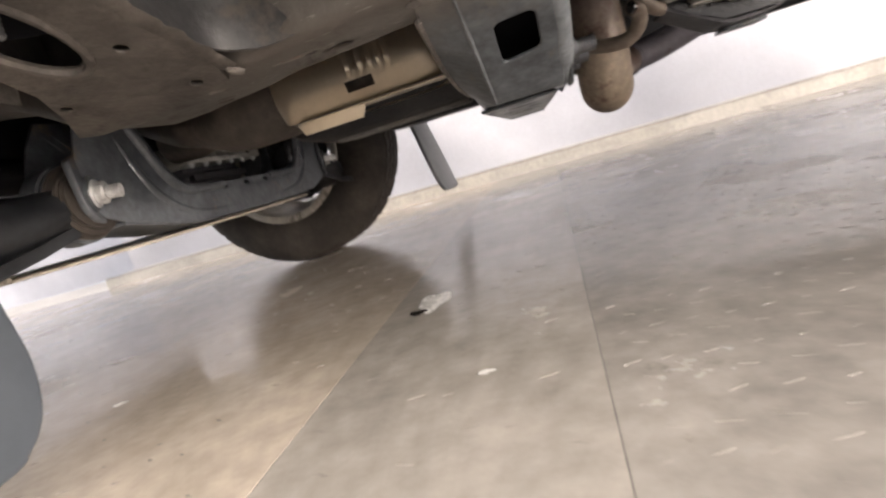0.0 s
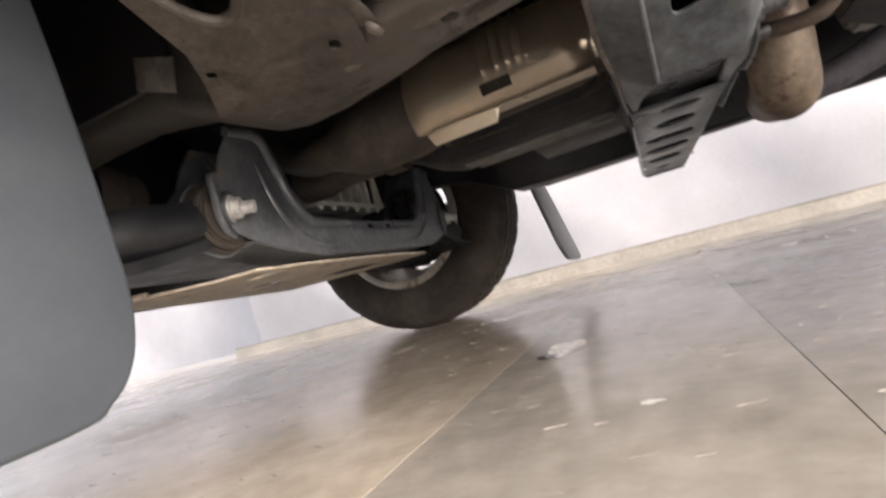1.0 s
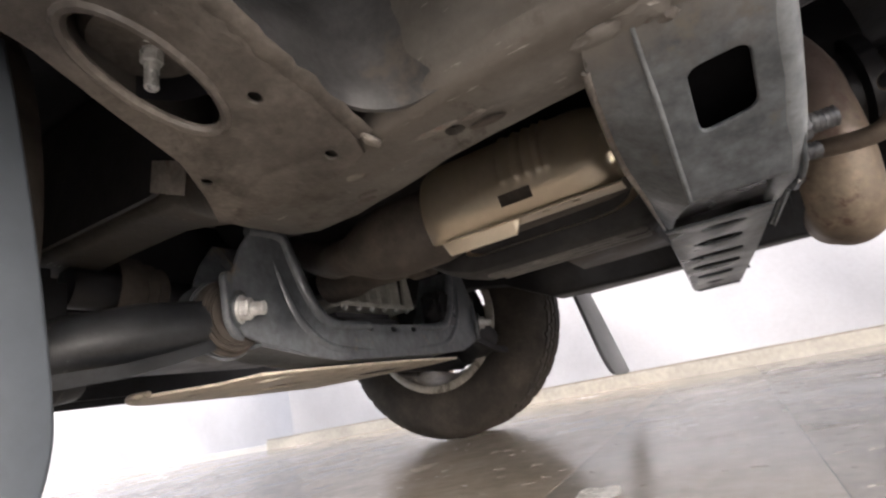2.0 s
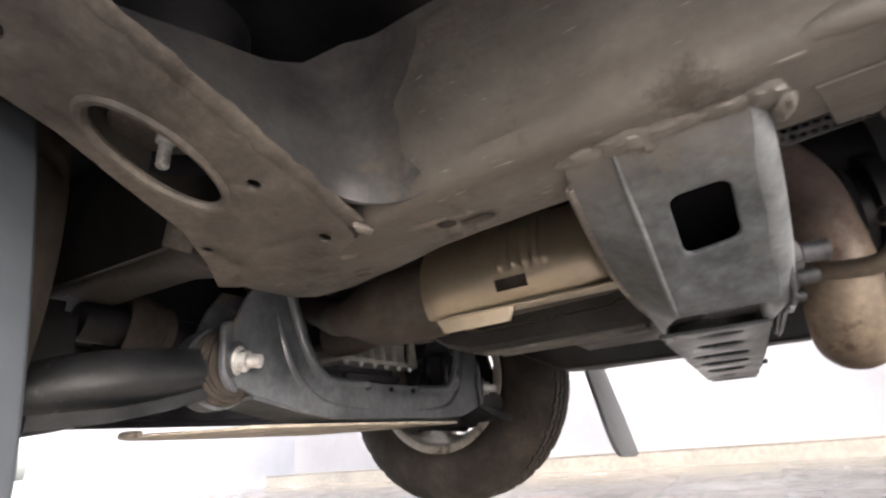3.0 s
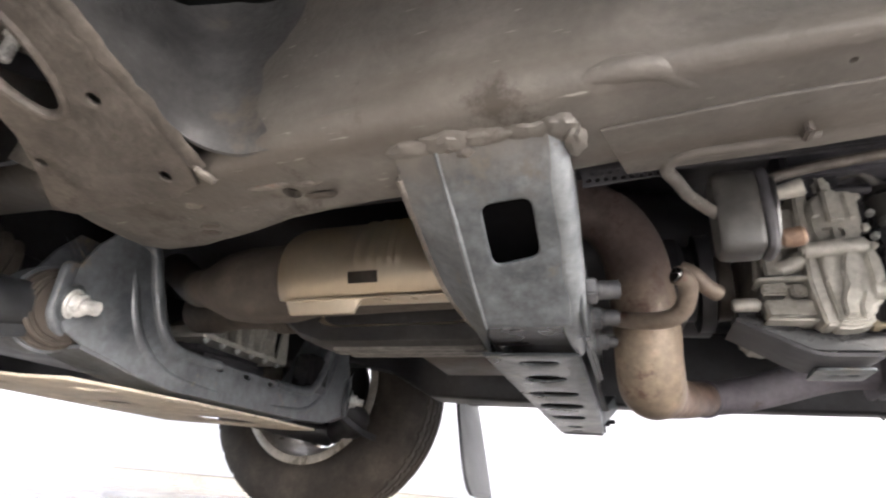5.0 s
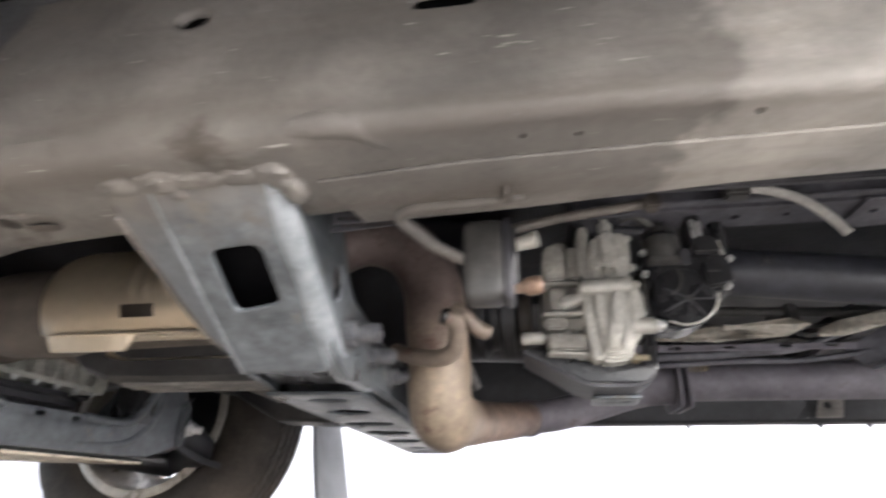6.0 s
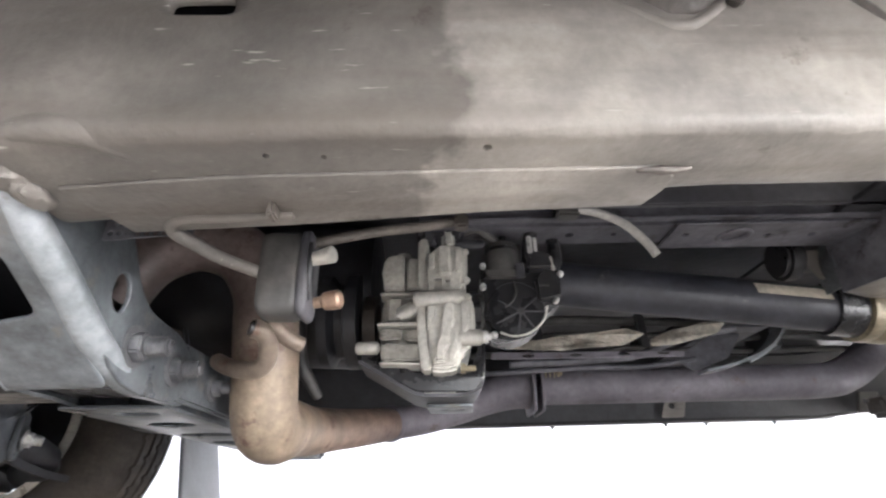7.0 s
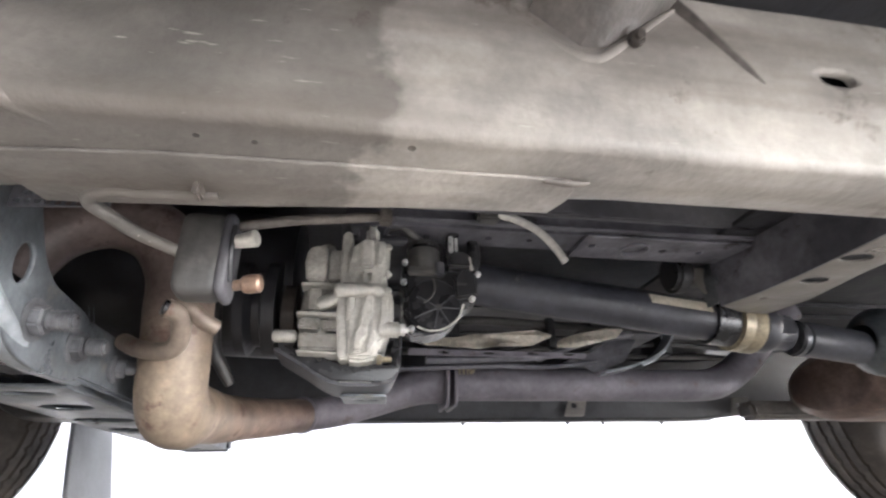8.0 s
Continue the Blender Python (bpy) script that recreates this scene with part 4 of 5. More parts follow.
for s in (0, 1):
    f = (lambda y: y) if s == 0 else (lambda y: 2 * MID - y)
    arm = tagged(new("lower_arm"), "forged grey lower suspension arm with rubber bushing")
    arm.parent = truck
    secs = []
    for x, y, z, rx, rz in ((-0.50, .585, .306, .020, .028), (-0.505, .545, .300, .024, .032), (-0.515, .49, .292, .032, .036), (-0.54, .42, .280, .045, .036), (-0.60, .35, .262, .06, .032), (-0.70, .27, .25, .06, .03)):
        secs.append([(x + rx * math.cos(a), f(y), z + rz * math.sin(a)) for a in (2 * math.pi * k / 20 for k in range(20))])
    # the far arm is coloured near-black to stand for its shade
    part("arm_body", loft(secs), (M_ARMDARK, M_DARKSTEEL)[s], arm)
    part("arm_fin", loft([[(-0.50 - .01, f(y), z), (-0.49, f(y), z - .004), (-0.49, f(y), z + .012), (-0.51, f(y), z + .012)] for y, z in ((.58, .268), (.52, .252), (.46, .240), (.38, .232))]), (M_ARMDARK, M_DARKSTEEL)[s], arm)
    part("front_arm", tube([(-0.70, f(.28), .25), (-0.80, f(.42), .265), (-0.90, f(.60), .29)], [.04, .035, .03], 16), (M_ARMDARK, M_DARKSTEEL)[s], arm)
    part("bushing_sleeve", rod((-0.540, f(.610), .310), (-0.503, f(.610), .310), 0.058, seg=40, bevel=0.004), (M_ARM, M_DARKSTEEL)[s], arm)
    part("bushing", rod((-0.503, f(.610), .310), (-0.478, f(.610), .310), 0.045, seg=40, bevel=0.004), M_RUBBER, arm, "cracked brown rubber bushing")
    for xr, rr in ((-0.502, .0545), (-0.491, .050)):
        part("bushing_ring", lathe([(.030, 0), (rr - .002, .0005), (rr, .003), (rr - .002, .006), (.030, .0065)], 40, pose(xr, f(.610), .310, 0, 90, 0)), M_RUSTY, arm, "brown bushing ring")

# skid plate under the front axle
skid = [(-.500, .660), (-.487, .76), (-.485, .90), (-.49, 1.07), (-.52, 1.30), (-.64, 1.345), (-1.0, 1.30), (-.945, 1.05), (-.872, .78), (-.805, .655), (-.70, .588), (-.645, .602), (-.590, .650)]
hl = [oval(-.567, .748, .045, .020, 24, 3), oval(-.545, .875, .020, .012, 16), oval(-.545, .955, .020, .012, 16), oval(-.545, 1.04, .020, .012, 16), oval(-.55, 1.13, .020, .012, 16), oval(-.68, 1.17, .075, .075, 24, 3), oval(-.72, .70, .030, .014, 16, 3), oval(-.74, .93, .055, .040, 20, 3)]
part("skid_plate", plate(skid, hl, 0.005, pose(-.48, 0, .2285, 0, 1.1, 0) @ pose(.48, 0, 0), 0.0018), M_SKID, truck, "pale dusty skid plate with drain holes")
part("skid_lip", tube([(-.66, .592, .2345), (-.70, .588, .2355), (-.805, .655, .2375), (-.872, .78, .239), (-.945, 1.05, .240), (-1.0, 1.30, .2415)], 0.005, 10), M_SKID, truck)

# front differential and rack between the arms
diff = tagged(new("front_differential"), "grey cast front differential with bolted cover")
diff.parent = truck
part("housing", box(-.76, -.565, .92, 1.15, .300, .356, .022, seg=3), M_STEEL, diff, "dark rounded lower pan")
part("flange", box(-.62, -.532, .895, 1.160, .3525, .3615, .003), M_ALU, diff, "bright machined flange")
part("upper_case", loft([[(-.74, y, .360), (-.560, y, .360), (-.575, y, z), (-.74, y, z)] for y, z in ((.93, .385), (.96, .405), (1.04, .412), (1.10, .430), (1.15, .425))]), M_ALU, diff)
for y, z, t in ((.955, .398, .008), (.995, .410, .010), (1.035, .420, .009), (1.075, .432, .010), (1.112, .440, .008)):
    part("fin", box(-.60, -.542, y, y + t, .360, z, .003), M_ALU, diff)
part("end_bracket", loft([[(-.545, 1.128, .362), (-.545, 1.158, .362), (-.545, 1.150, .452), (-.545, 1.138, .452)], [(-.538, 1.126, .362), (-.538, 1.165, .362), (-.538, 1.150, .446), (-.538, 1.138, .446)]]), M_ALU, diff, "pale triangular end bracket")
for i in range(6):
    hexbolt("cover_bolt", (-.541, .915 + i * .044, .3525), (0, 0, -1), .0065, .006, .003, .003, M_ZINC, diff)
hexbolt("cover_bolt", (-.540, 1.135, .452), (1, 0, .3), .008, .007, .003, .003, M_ZINC, diff)
part("axle_tube", rod((-0.70, .99, .38), (-0.70, .50, .40), .030, seg=24), M_DARKSTEEL, diff)
part("boot", lathe([(.03, 0), (.045, .01), (.036, .02), (.05, .03), (.04, .04), (.055, .05), (.055, .09)], 28, along((-0.70, .64, .395), (-0.70, .50, .40))), M_RUBBER, diff)
hexbolt("drain_bolt", (-0.55, .80, .372), (1, -0.4, -0.2), 0.009, 0.008, 0.004, 0.004, M_ZINC, diff)
hexbolt("drain_bolt", (-0.52, .80, .430), (1, -0.4, -0.2), 0.008, 0.008, 0.004, 0.004, M_ZINC, diff)

# ---- engine, gearbox and the black guard under it ----
gear = tagged(new("gearbox"), "dark cast gearbox in the tunnel")
gear.parent = truck
part("bell_housing", loft([[(x, MID + ry * math.cos(a), z + rz * math.sin(a)) for a in (2 * math.pi * k / 24 for k in range(24))] for x, z, ry, rz in ((-0.75, .64, .20, .17), (-0.45, .62, .20, .17), (-0.25, .55, .16, .14), (0.10, .49, .13, .12), (0.33, .47, .12, .11))]), M_DARKSTEEL, gear)
part("output_housing", lathe([(.0001, 0), (.030, 0), (.038, .006), (.040, .06), (.033, .10), (.034, .19), (.042, .20), (.042, .235), (.0001, .235)], 32, along((-.54, .875, .392), (-.30, .862, .386))), M_RUSTY, gear, "brown-grey cast output housing")
part("oil_pan", box(-0.36, -0.12, .86, 1.12, .395, .46, .02), M_DARKSTEEL, gear)
guard = part("guard", loft([[(x, y0, z1), (x, y0 + .004, z0 + .006), (x, y0 + .012, z0), (x, y1 - .006, z0), (x, y1, z0 + .006), (x, y1, .36)] for x, y0, y1, z0, z1 in (
    (-.285, .790, .86, .346, .352), (-.262, .772, .85, .334, .352), (-.225, .760, .83, .310, .352), (-.185, .757, .825, .2965, .352), (-.10, .757, .825, .295, .352), (.030, .757, .825, .295, .352), (.052, .760, .824, .299, .352), (.078, .772, .82, .318, .352))]), M_GUARD, truck, "black plastic guard with a grooved underside")
for y0, y1, x0, x1 in ((.770, .781, -.17, .045), (.786, .797, -.17, .030), (.803, .817, -.16, .045)):
    part("rib", box(x0, x1, y0, y1, .2915, .2965, .0015), M_GUARDRIB, guard, "scuffed pale rib")
part("vent", plate(oval(.030, .782, .018, .008, 20, 3), [oval(.030, .782, .014, .005, 20, 3)], .005, pose(0, 0, .2935), .001), M_BLACKGREY, guard)
part("gearbox_pan", loft([[(x0, y, z0), (x1, y, z0), (x1 + .02, y, .40), (x0 - .02, y, .40)] for x0, x1, y, z0 in ((-.08, .03, .86, .345), (-.10, .04, .90, .318), (-.10, .05, 1.06, .316), (-.08, .04, 1.10, .345))]), M_RUSTY, gear, "brown stained sump")

# ---- exhaust ----
ex = tagged(new("exhaust"), "rust-tinted exhaust with converter and rear pipe")
ex.parent = truck
# converter with its heat shield: a shell with a window, ribs and a bottom flange
cy, cz, cr = 0.705, 0.366, 0.068
part("converter", lathe([(0.028, -.345), (0.034, -.33), (.047, -.30), (.052, -.265), (.052, -.20), (.046, -.17), (.042, .02), (.038, .045), (.034, .07), (.034, .10)], 40, pose(0, cy, cz, 0, 90, 0)), M_RUSTY, ex, "dusty brown catalytic converter")
sh = bmesh.new()
NA, NX = 96, 96
ring = {}
for i in range(NX + 1):
    x = -0.185 + 0.24 * i / NX
    e, g = min(1, (x + 0.185) / 0.03), min(1, (0.055 - x) / 0.055)
    r = cr * (0.86 + 0.14 * math.sqrt(max(0, 1 - (1 - e) ** 2))) * (0.62 + 0.40 * math.sqrt(max(0, 1 - (1 - g) ** 2)))
    ribs = sum(math.exp(-((x - q) / 0.0026) ** 2) for q in (-0.074, -0.057, -0.044, -0.032, -0.022))
    for k in range(NA):
        a = 2 * math.pi * k / NA
        a = a if a < math.pi else a - 2 * math.pi
        q = r + 0.0032 * ribs * min(1, max(0, (0.18 - a) / 0.10))  # the ribs run out above the window
        ring[i, k] = sh.verts.new((x, cy - q * math.cos(a), cz - q * math.sin(a)))
for i in range(NX):
    x = -0.185 + 0.24 * (i + .5) / NX
    for k in range(NA):
        a = 2 * math.pi * (k + .5) / NA
        a = a if a < math.pi else a - 2 * math.pi
        if (-0.083 < x < -0.046 and 0.27 < a < 0.45) or 0.72 < a < 2.4:
            continue
        sh.faces.new((ring[i, k], ring[i + 1, k], ring[i + 1, (k + 1) % NA], ring[i, (k + 1) % NA]))
bmesh.ops.solidify(sh, geom=sh.faces, thickness=0.0015)
part("heat_shield", sh, M_CAT, ex, "pale gold ribbed heat shield with a small window")
part("shield_flange", plate([(-0.160, .646), (0.045, .646), (0.045, .672), (-0.160, .672)], [oval(x, .655, .0048, .0040, 12) for x in (-0.086, -0.038, -0.004)], .0025, pose(0, 0, .3195), .0006), M_CAT, ex)
part("shield_lip", loft([[(x, .648, .319), (x, .652, z), (x, .656, z), (x, .652, .319)] for x, z in ((-.166, .316), (-.160, .304), (-.076, .3035), (-.072, .312), (-.068, .3185))]), M_CAT, ex)
part("front_pipe", tube([(-0.325, cy, cz), (-0.37, .72, .374), (-0.45, .78, .40), (-0.56, .82, .46)], .028, 24), M_RUSTY, ex)
part("down_pipe", tube([(0.075, cy, .376), (0.103, .712, .428), (0.150, .724, .453), (0.197, .736, .440), (0.224, .744, .398), (0.2305, .747, .350), (.233, .754, .310), (.2325, .764, .278), (.2335, .779, .2565), (.236, .803, .2530), (.2385, .840, .2600), (.246, .92, .2650), (.264, 1.0, .2745), (.297, 1.10, .288), (.335, 1.185, .303)], [.034, .034, .034, .0345, .035, .0352, .035, .035, .0354, .0356, .0335, .0315, .030, .0295, .0285], 32), M_HEAT, ex, "exhaust elbow tinted from purple-brown to tan")
part("link_pipe", tube([(.335, 1.185, .303), (.39, 1.20, .312), (.45, 1.207, .328), (.51, 1.212, .350), (.56, 1.215, .365), (.602, 1.22, .369)], [.0285, .0285, .029, .033, .038, .040], 28), M_PIPEGREY, ex, "blue-grey tinted link pipe")
part("pipe_band", lathe([(.028, 0), (.0325, .003), (.0325, .009), (.028, .012)], 28, along((.329, 1.172, .3008), (.345, 1.205, .3068))), M_PIPEGREY, ex)
for x in (0.602, 0.618):
    part("flange", plate(round_poly([(1.168, .318), (1.272, .318), (1.285, .369), (1.272, .425), (1.168, .425), (1.155, .369)], .012), [], .006, Matrix.Translation((x, 0, 0)) @ YZ, .0015), M_PIPEGREY, ex, "steel flange plate")
sp = [(0.624 + .0012 * k, 1.185 + .0065 * math.cos(k * .9), .388 + .0065 * math.sin(k * .9)) for k in range(24)]
part("spring", tube(sp, .0016, 8, 2), M_BRASS, ex, "yellow plated flange spring")
hexbolt("flange_bolt", (0.652, 1.185, .388), (1, 0, 0), .007, .006, .003, .004, M_BRASS, ex, "yellow plated bolt")
part("rear_pipe", tube([(0.618, 1.22, .369), (0.80, 1.22, .369), (1.0, 1.22, .369), (1.18, 1.222, .370), (1.25, 1.235, .383), (1.32, 1.25, .418), (1.38, 1.25, .468), (1.43, 1.24, .520), (1.48, 1.22, .560)], .034, 28), M_PIPEGREY, ex, "long dull grey rear pipe")
part("muffler", loft([[(x, 1.20 + ry * math.cos(a), .372 + rz * math.sin(a)) for a in (2 * math.pi * k / 32 for k in range(32))] for x, ry, rz in ((1.50, .11, .058), (1.52, .14, .076), (1.55, .15, .082), (1.90, .15, .082), (1.92, .14, .07))]), M_PIPEDARK, ex, "brown oval muffler")
part("hanger_clip", tube([(.189, .731, .316), (.216, .704, .302), (.247, .679, .294), (.262, .665, .299), (.267, .648, .312), (.264, .639, .319), (.257, .632, .321)], .0085, 14), M_PIPE, ex, "rusty hook clip on the pipe")
# black disc paints the shade inside the tube's open end
part("clip_mouth", rod((.2585, .6325, .3206), (.2555, .6305, .3213), .0066, seg=16), M_BLACK, ex)
part("hanger_rod", tube([(.262, .645, .332), (.272, .646, .326), (.283, .655, .317), (.293, .664, .313)], .0075, 14), M_PIPE, ex, "tan hanger rod")

part("perforated_plate", plate(round_poly([(.188, .349), (.250, .3535), (.250, .3665), (.188, .366)], .002), [oval(.193 + .0062 * k + .003 * q, .3545 + .0062 * q, .0021, .0021, 8) for k in range(9) for q in (0, 1)], .0015, Matrix.Translation((0, .515, 0)) @ XZ, .0003), M_STEEL, truck, "small perforated shield plate")

# ---- hanger block and its rods ----
hang = tagged(new("exhaust_hanger"), "dark rubber exhaust hanger block on a bent rod")
hang.parent = truck
def pillow(x0, x1, cy, cz, hy, hz, soft, power=4.5):
    """A block with rounded sides and softened ends, lying along x."""
    st = [(x0, .90), (x0 + soft * .3, .965), (x0 + soft, 1.0), (x1 - soft, 1.0), (x1 - soft * .3, .965), (x1, .90)]
    return loft([[(x, y, z) for y, z in oval(cy, cz, hy * k, hz * k, 40, power)] for x, k in st])


part("block", pillow(.283, .3145, .573, .344, .0175, .035, .006), M_BLACKGREY, hang)
part("block_rim", pillow(.3135, .3215, .573, .344, .0190, .0362, .003), M_STEEL, hang)
part("pin", rod((.318, .561, .352), (.341, .553, .354), .0048, .0070, 16, .001), M_ALU, hang, "grey tapered pin")
part("pin", lathe([(.0045, 0), (.0045, .012), (.0070, .014), (.0078, .018), (.0078, .026), (.0060, .028), (.0001, .028)], 20, along((.316, .585, .325), (.346, .580, .3275))), M_RUSTBOLT, hang, "coppery pin with a thick head")
part("rim_slot", tube([(.3225, .556, .365), (.3225, .555, .350), (.3225, .559, .335), (.3225, .566, .322)], .0022, 8), M_BLACK, hang)
part("rod", tube([(.330, .478, .347), (.290, .480, .346), (.257, .483, .347), (.246, .497, .347), (.254, .515, .345), (.262, .533, .344), (.275, .553, .344), (.289, .572, .344)], [.0035, .0042, .0046, .0048, .0048, .0048, .0048], 14), M_RAIL, hang, "bent grey steel rod")
part("rod_tab", box(.318, .323, .462, .474, .338, .352, .0015), M_DUST, hang)
part("line", tube([(.318, .575, .374), (.36, .585, .388), (.41, .596, .400), (.445, .605, .410)], .0045, 10), M_DUST, hang, "pale brake line")
part("line_clip", box(.437, .449, .592, .606, .398, .412, .002), M_DUST, hang)

# ---- transfer case ----
tc = tagged(new("transfer_case"), "cast aluminium transfer case with black shift motor")
tc.parent = truck


def slab(outline, y0, y1, bevel=.004):
    """A casting lying along y: an outline in (x, z) with softened edges."""
    b = bmesh.new()
    front = b.faces.new([b.verts.new((x, y0, z)) for x, z in outline])
    back = bmesh.ops.extrude_face_region(b, geom=[front])
    for v in back["geom"]:
        if isinstance(v, bmesh.types.BMVert):
            v.co.y = y1
    bmesh.ops.recalc_face_normals(b, faces=b.faces)
    rim = [e for e in b.edges if not (e.verts[0].co.y > y1 - 1e-5 and e.verts[1].co.y > y1 - 1e-5) and e.calc_face_angle(0) > radians(18)]
    bmesh.ops.bevel(b, geom=rim, offset=bevel, segments=3, affect="EDGES", clamp_overlap=True)
    return b


def cast(bm, amp=.0004):
    """Uneven cast faces."""
    for v in bm.verts:
        v.co += Vector([noise.noise(v.co * 55 + Vector((k * 9, 3, 1))) * amp for k in range(3)])
    return bm


COVER = [(.411, .452), (.424, .463), (.446, .465), (.459, .458), (.459, .430), (.456, .410), (.4515, .4035), (.460, .397), (.4645, .385), (.465, .360), (.4615, .343), (.454, .330), (.447, .326), (.446, .311), (.430, .306), (.411, .308), (.408, .330), (.405, .357), (.404, .380), (.4075, .399), (.4025, .410), (.404, .440)]
part("rear_cover", cast(slab(COVER, .765, .96, .004)), M_ALU, tc, "bright cast rear cover")
face = part("cover_face", cast(slab([(.412, .448), (.424, .459), (.452, .458), (.454, .430), (.450, .408), (.446, .402), (.456, .392), (.459, .380), (.459, .360), (.455, .343), (.444, .330), (.440, .314), (.413, .312), (.411, .333), (.409, .357), (.409, .380), (.411, .399), (.407, .412), (.408, .440)], .757, .772, .0022)), M_ALU, tc)
PADS = [([(.423, .457), (.438, .457), (.438, .419), (.423, .419)], .7505), ([(.4415, .455), (.4535, .4535), (.4535, .434), (.4495, .422), (.4415, .422)], .7530),
        ([(.410, .446), (.4195, .452), (.4195, .428), (.410, .426)], .7540), ([(.429, .384), (.4405, .384), (.4405, .362), (.4345, .352), (.4345, .334), (.428, .326), (.428, .316), (.417, .316), (.417, .334), (.424, .348), (.424, .364)], .7500),
        ([(.4465, .384), (.457, .378), (.4585, .358), (.452, .345), (.4465, .345)], .7525), ([(.4385, .344), (.4445, .340), (.4445, .328), (.4385, .316), (.4315, .314), (.4315, .326)], .7530), ([(.409, .381), (.4195, .381), (.4195, .369), (.4125, .353), (.409, .353)], .7535)]
for outline, y in PADS:
    part("cover_pad", cast(slab(outline, y, .764, .0022)), M_ALU, tc)
cutter(face, box(.417, .427, .74, .769, .399, .4155, 0), "cut")
cutter(face, box(.431, .4365, .74, .768, .404, .414, 0), "cut")
part("joint_flange", cast(slab([(.399, .470), (.410, .473), (.413, .455), (.409, .440), (.410, .415), (.4125, .399), (.409, .380), (.4095, .357), (.412, .333), (.414, .309), (.402, .309), (.399, .333), (.3965, .357), (.3975, .380), (.401, .399), (.3975, .415), (.398, .440)], .761, .94, .0025)), M_ALU, tc)
# the finned front half: a body with raised fields between deep grooves
part("front_half", cast(slab([(.358, .326), (.353, .345), (.352, .372), (.356, .405), (.355, .438), (.361, .452), (.403, .455), (.403, .322), (.372, .318)], .787, .95, .006)), M_ALUD, tc, "cast front half with deep ribs")
FIELDS = [([(.3575, .406), (.3545, .430), (.357, .447), (.364, .453), (.3815, .4535), (.3815, .406)], .768), ([(.3845, .408), (.3845, .450), (.4000, .450), (.4015, .430), (.4015, .408)], .772),
          ([(.360, .368), (.3605, .398), (.3800, .399), (.3800, .368)], .7735), ([(.3845, .371), (.3845, .400), (.4020, .399), (.4010, .371)], .779),
          ([(.3525, .347), (.3535, .3605), (.3785, .3605), (.3785, .346)], .770), ([(.3825, .346), (.3825, .3605), (.3995, .3605), (.3995, .346)], .776),
          ([(.356, .322), (.353, .341), (.4010, .341), (.4010, .322)], .771), ([(.366, .456), (.370, .466), (.386, .467), (.392, .456)], .790)]
for outline, y in FIELDS:
    part("case_rib", cast(slab(outline, y, y + .05, .0026)), M_ALUD, tc)
part("case_rib", cast(slab([(.350, .3625), (.350, .3660), (.404, .3660), (.404, .3625)], .766, .80, .0014)), M_ALU, tc)
part("case_rib", cast(slab([(.352, .4015), (.352, .4045), (.402, .4045), (.402, .4015)], .771, .80, .0012)), M_ALU, tc)
part("case_rib", cast(slab([(.354, .3185), (.354, .3205), (.400, .3190), (.400, .3165)], .769, .80, .0008)), M_ALU, tc)
part("front_boss", rod((.374, .779, .377), (.403, .771, .388), .0095, seg=18, bevel=.003), M_ALU, tc)
part("top_housing", cast(slab([(.402, .466), (.402, .488), (.395, .491), (.394, .501), (.404, .5055), (.418, .505), (.426, .511), (.446, .511), (.456, .504), (.4595, .495), (.4555, .487), (.453, .466)], .785, .90, .006), .0014), M_STEEL, tc, "dark grey upper housing")
part("top_lobe", cast(slab([(.404, .470), (.404, .486), (.418, .492), (.424, .484), (.422, .469)], .776, .80, .005)), M_STEEL, tc)
part("top_lobe", cast(slab([(.428, .468), (.428, .490), (.437, .496), (.445, .490), (.446, .468)], .779, .80, .005)), M_ALU, tc)
part("vent_pipe", rod((.448, .790, .476), (.483, .786, .4735), .0075, .006, 16, .002), M_STEEL, tc)
part("boss", rod((.393, .757, .3905), (.452, .756, .3915), .0088, seg=20, bevel=.003), M_ALU, tc)
part("boss", rod((.445, .762, .3445), (.472, .762, .3445), .0092, seg=20, bevel=.002), M_ALU, tc)
hexbolt("case_bolt", (.472, .762, .3445), (1, 0, 0), .0075, .006, .0035, .004, M_ZINC, tc)
for y, z in ((.757, .391), (.763, .452), (.762, .4145)):
    hexbolt("case_bolt", (.4545, y, z), (1, 0, 0), .0050, .0045, .0025, .002, M_ALU, tc)
part("mount_pin", rod((.325, .783, .340), (.352, .783, .340), .0075, seg=18, bevel=.002), M_ALU, tc)
part("input_flange", lathe([(.03, 0), (.062, 0), (.062, .012), (.05, .02), (.05, .03), (.064, .034), (.064, .05), (.03, .05)], 36, pose(.268, .87, .40, 0, 90, 0)), M_DARKSTEEL, tc)
part("seal_ring", lathe([(.03, 0), (.042, .002), (.042, .018), (.03, .02)], 32, pose(.322, .87, .392, 0, 90, 0)), M_RUSTY, tc, "brown seal ring")
bracket = part("support_bracket", plate(round_poly([(.331, .344), (.356, .338), (.389, .314), (.458, .310), (.470, .347), (.477, .347), (.474, .304), (.46, .289), (.395, .291), (.356, .312), (.331, .328)], .003), [], .004, Matrix.Translation((0, .792, 0)) @ XZ, .0012), M_BLACK, tc, "dark curved support bracket")
part("bracket_floor", ribbon([(.328, .83, .327, .04), (.359, .83, .309, .04), (.394, .83, .289, .042), (.425, .835, .286, .046), (.456, .835, .288, .046), (.472, .83, .302, .04), (.476, .82, .345, .02)], .004), M_STEEL, bracket, "grey bracket underside")
part("bracket_foot", plate(round_poly([(.405, .835), (.462, .835), (.466, .895), (.41, .895)], .006), [oval(.428, .862, .006, .004, 12), oval(.447, .862, .006, .004, 12)], .004, pose(0, 0, .2815), .001), M_GALV, bracket)
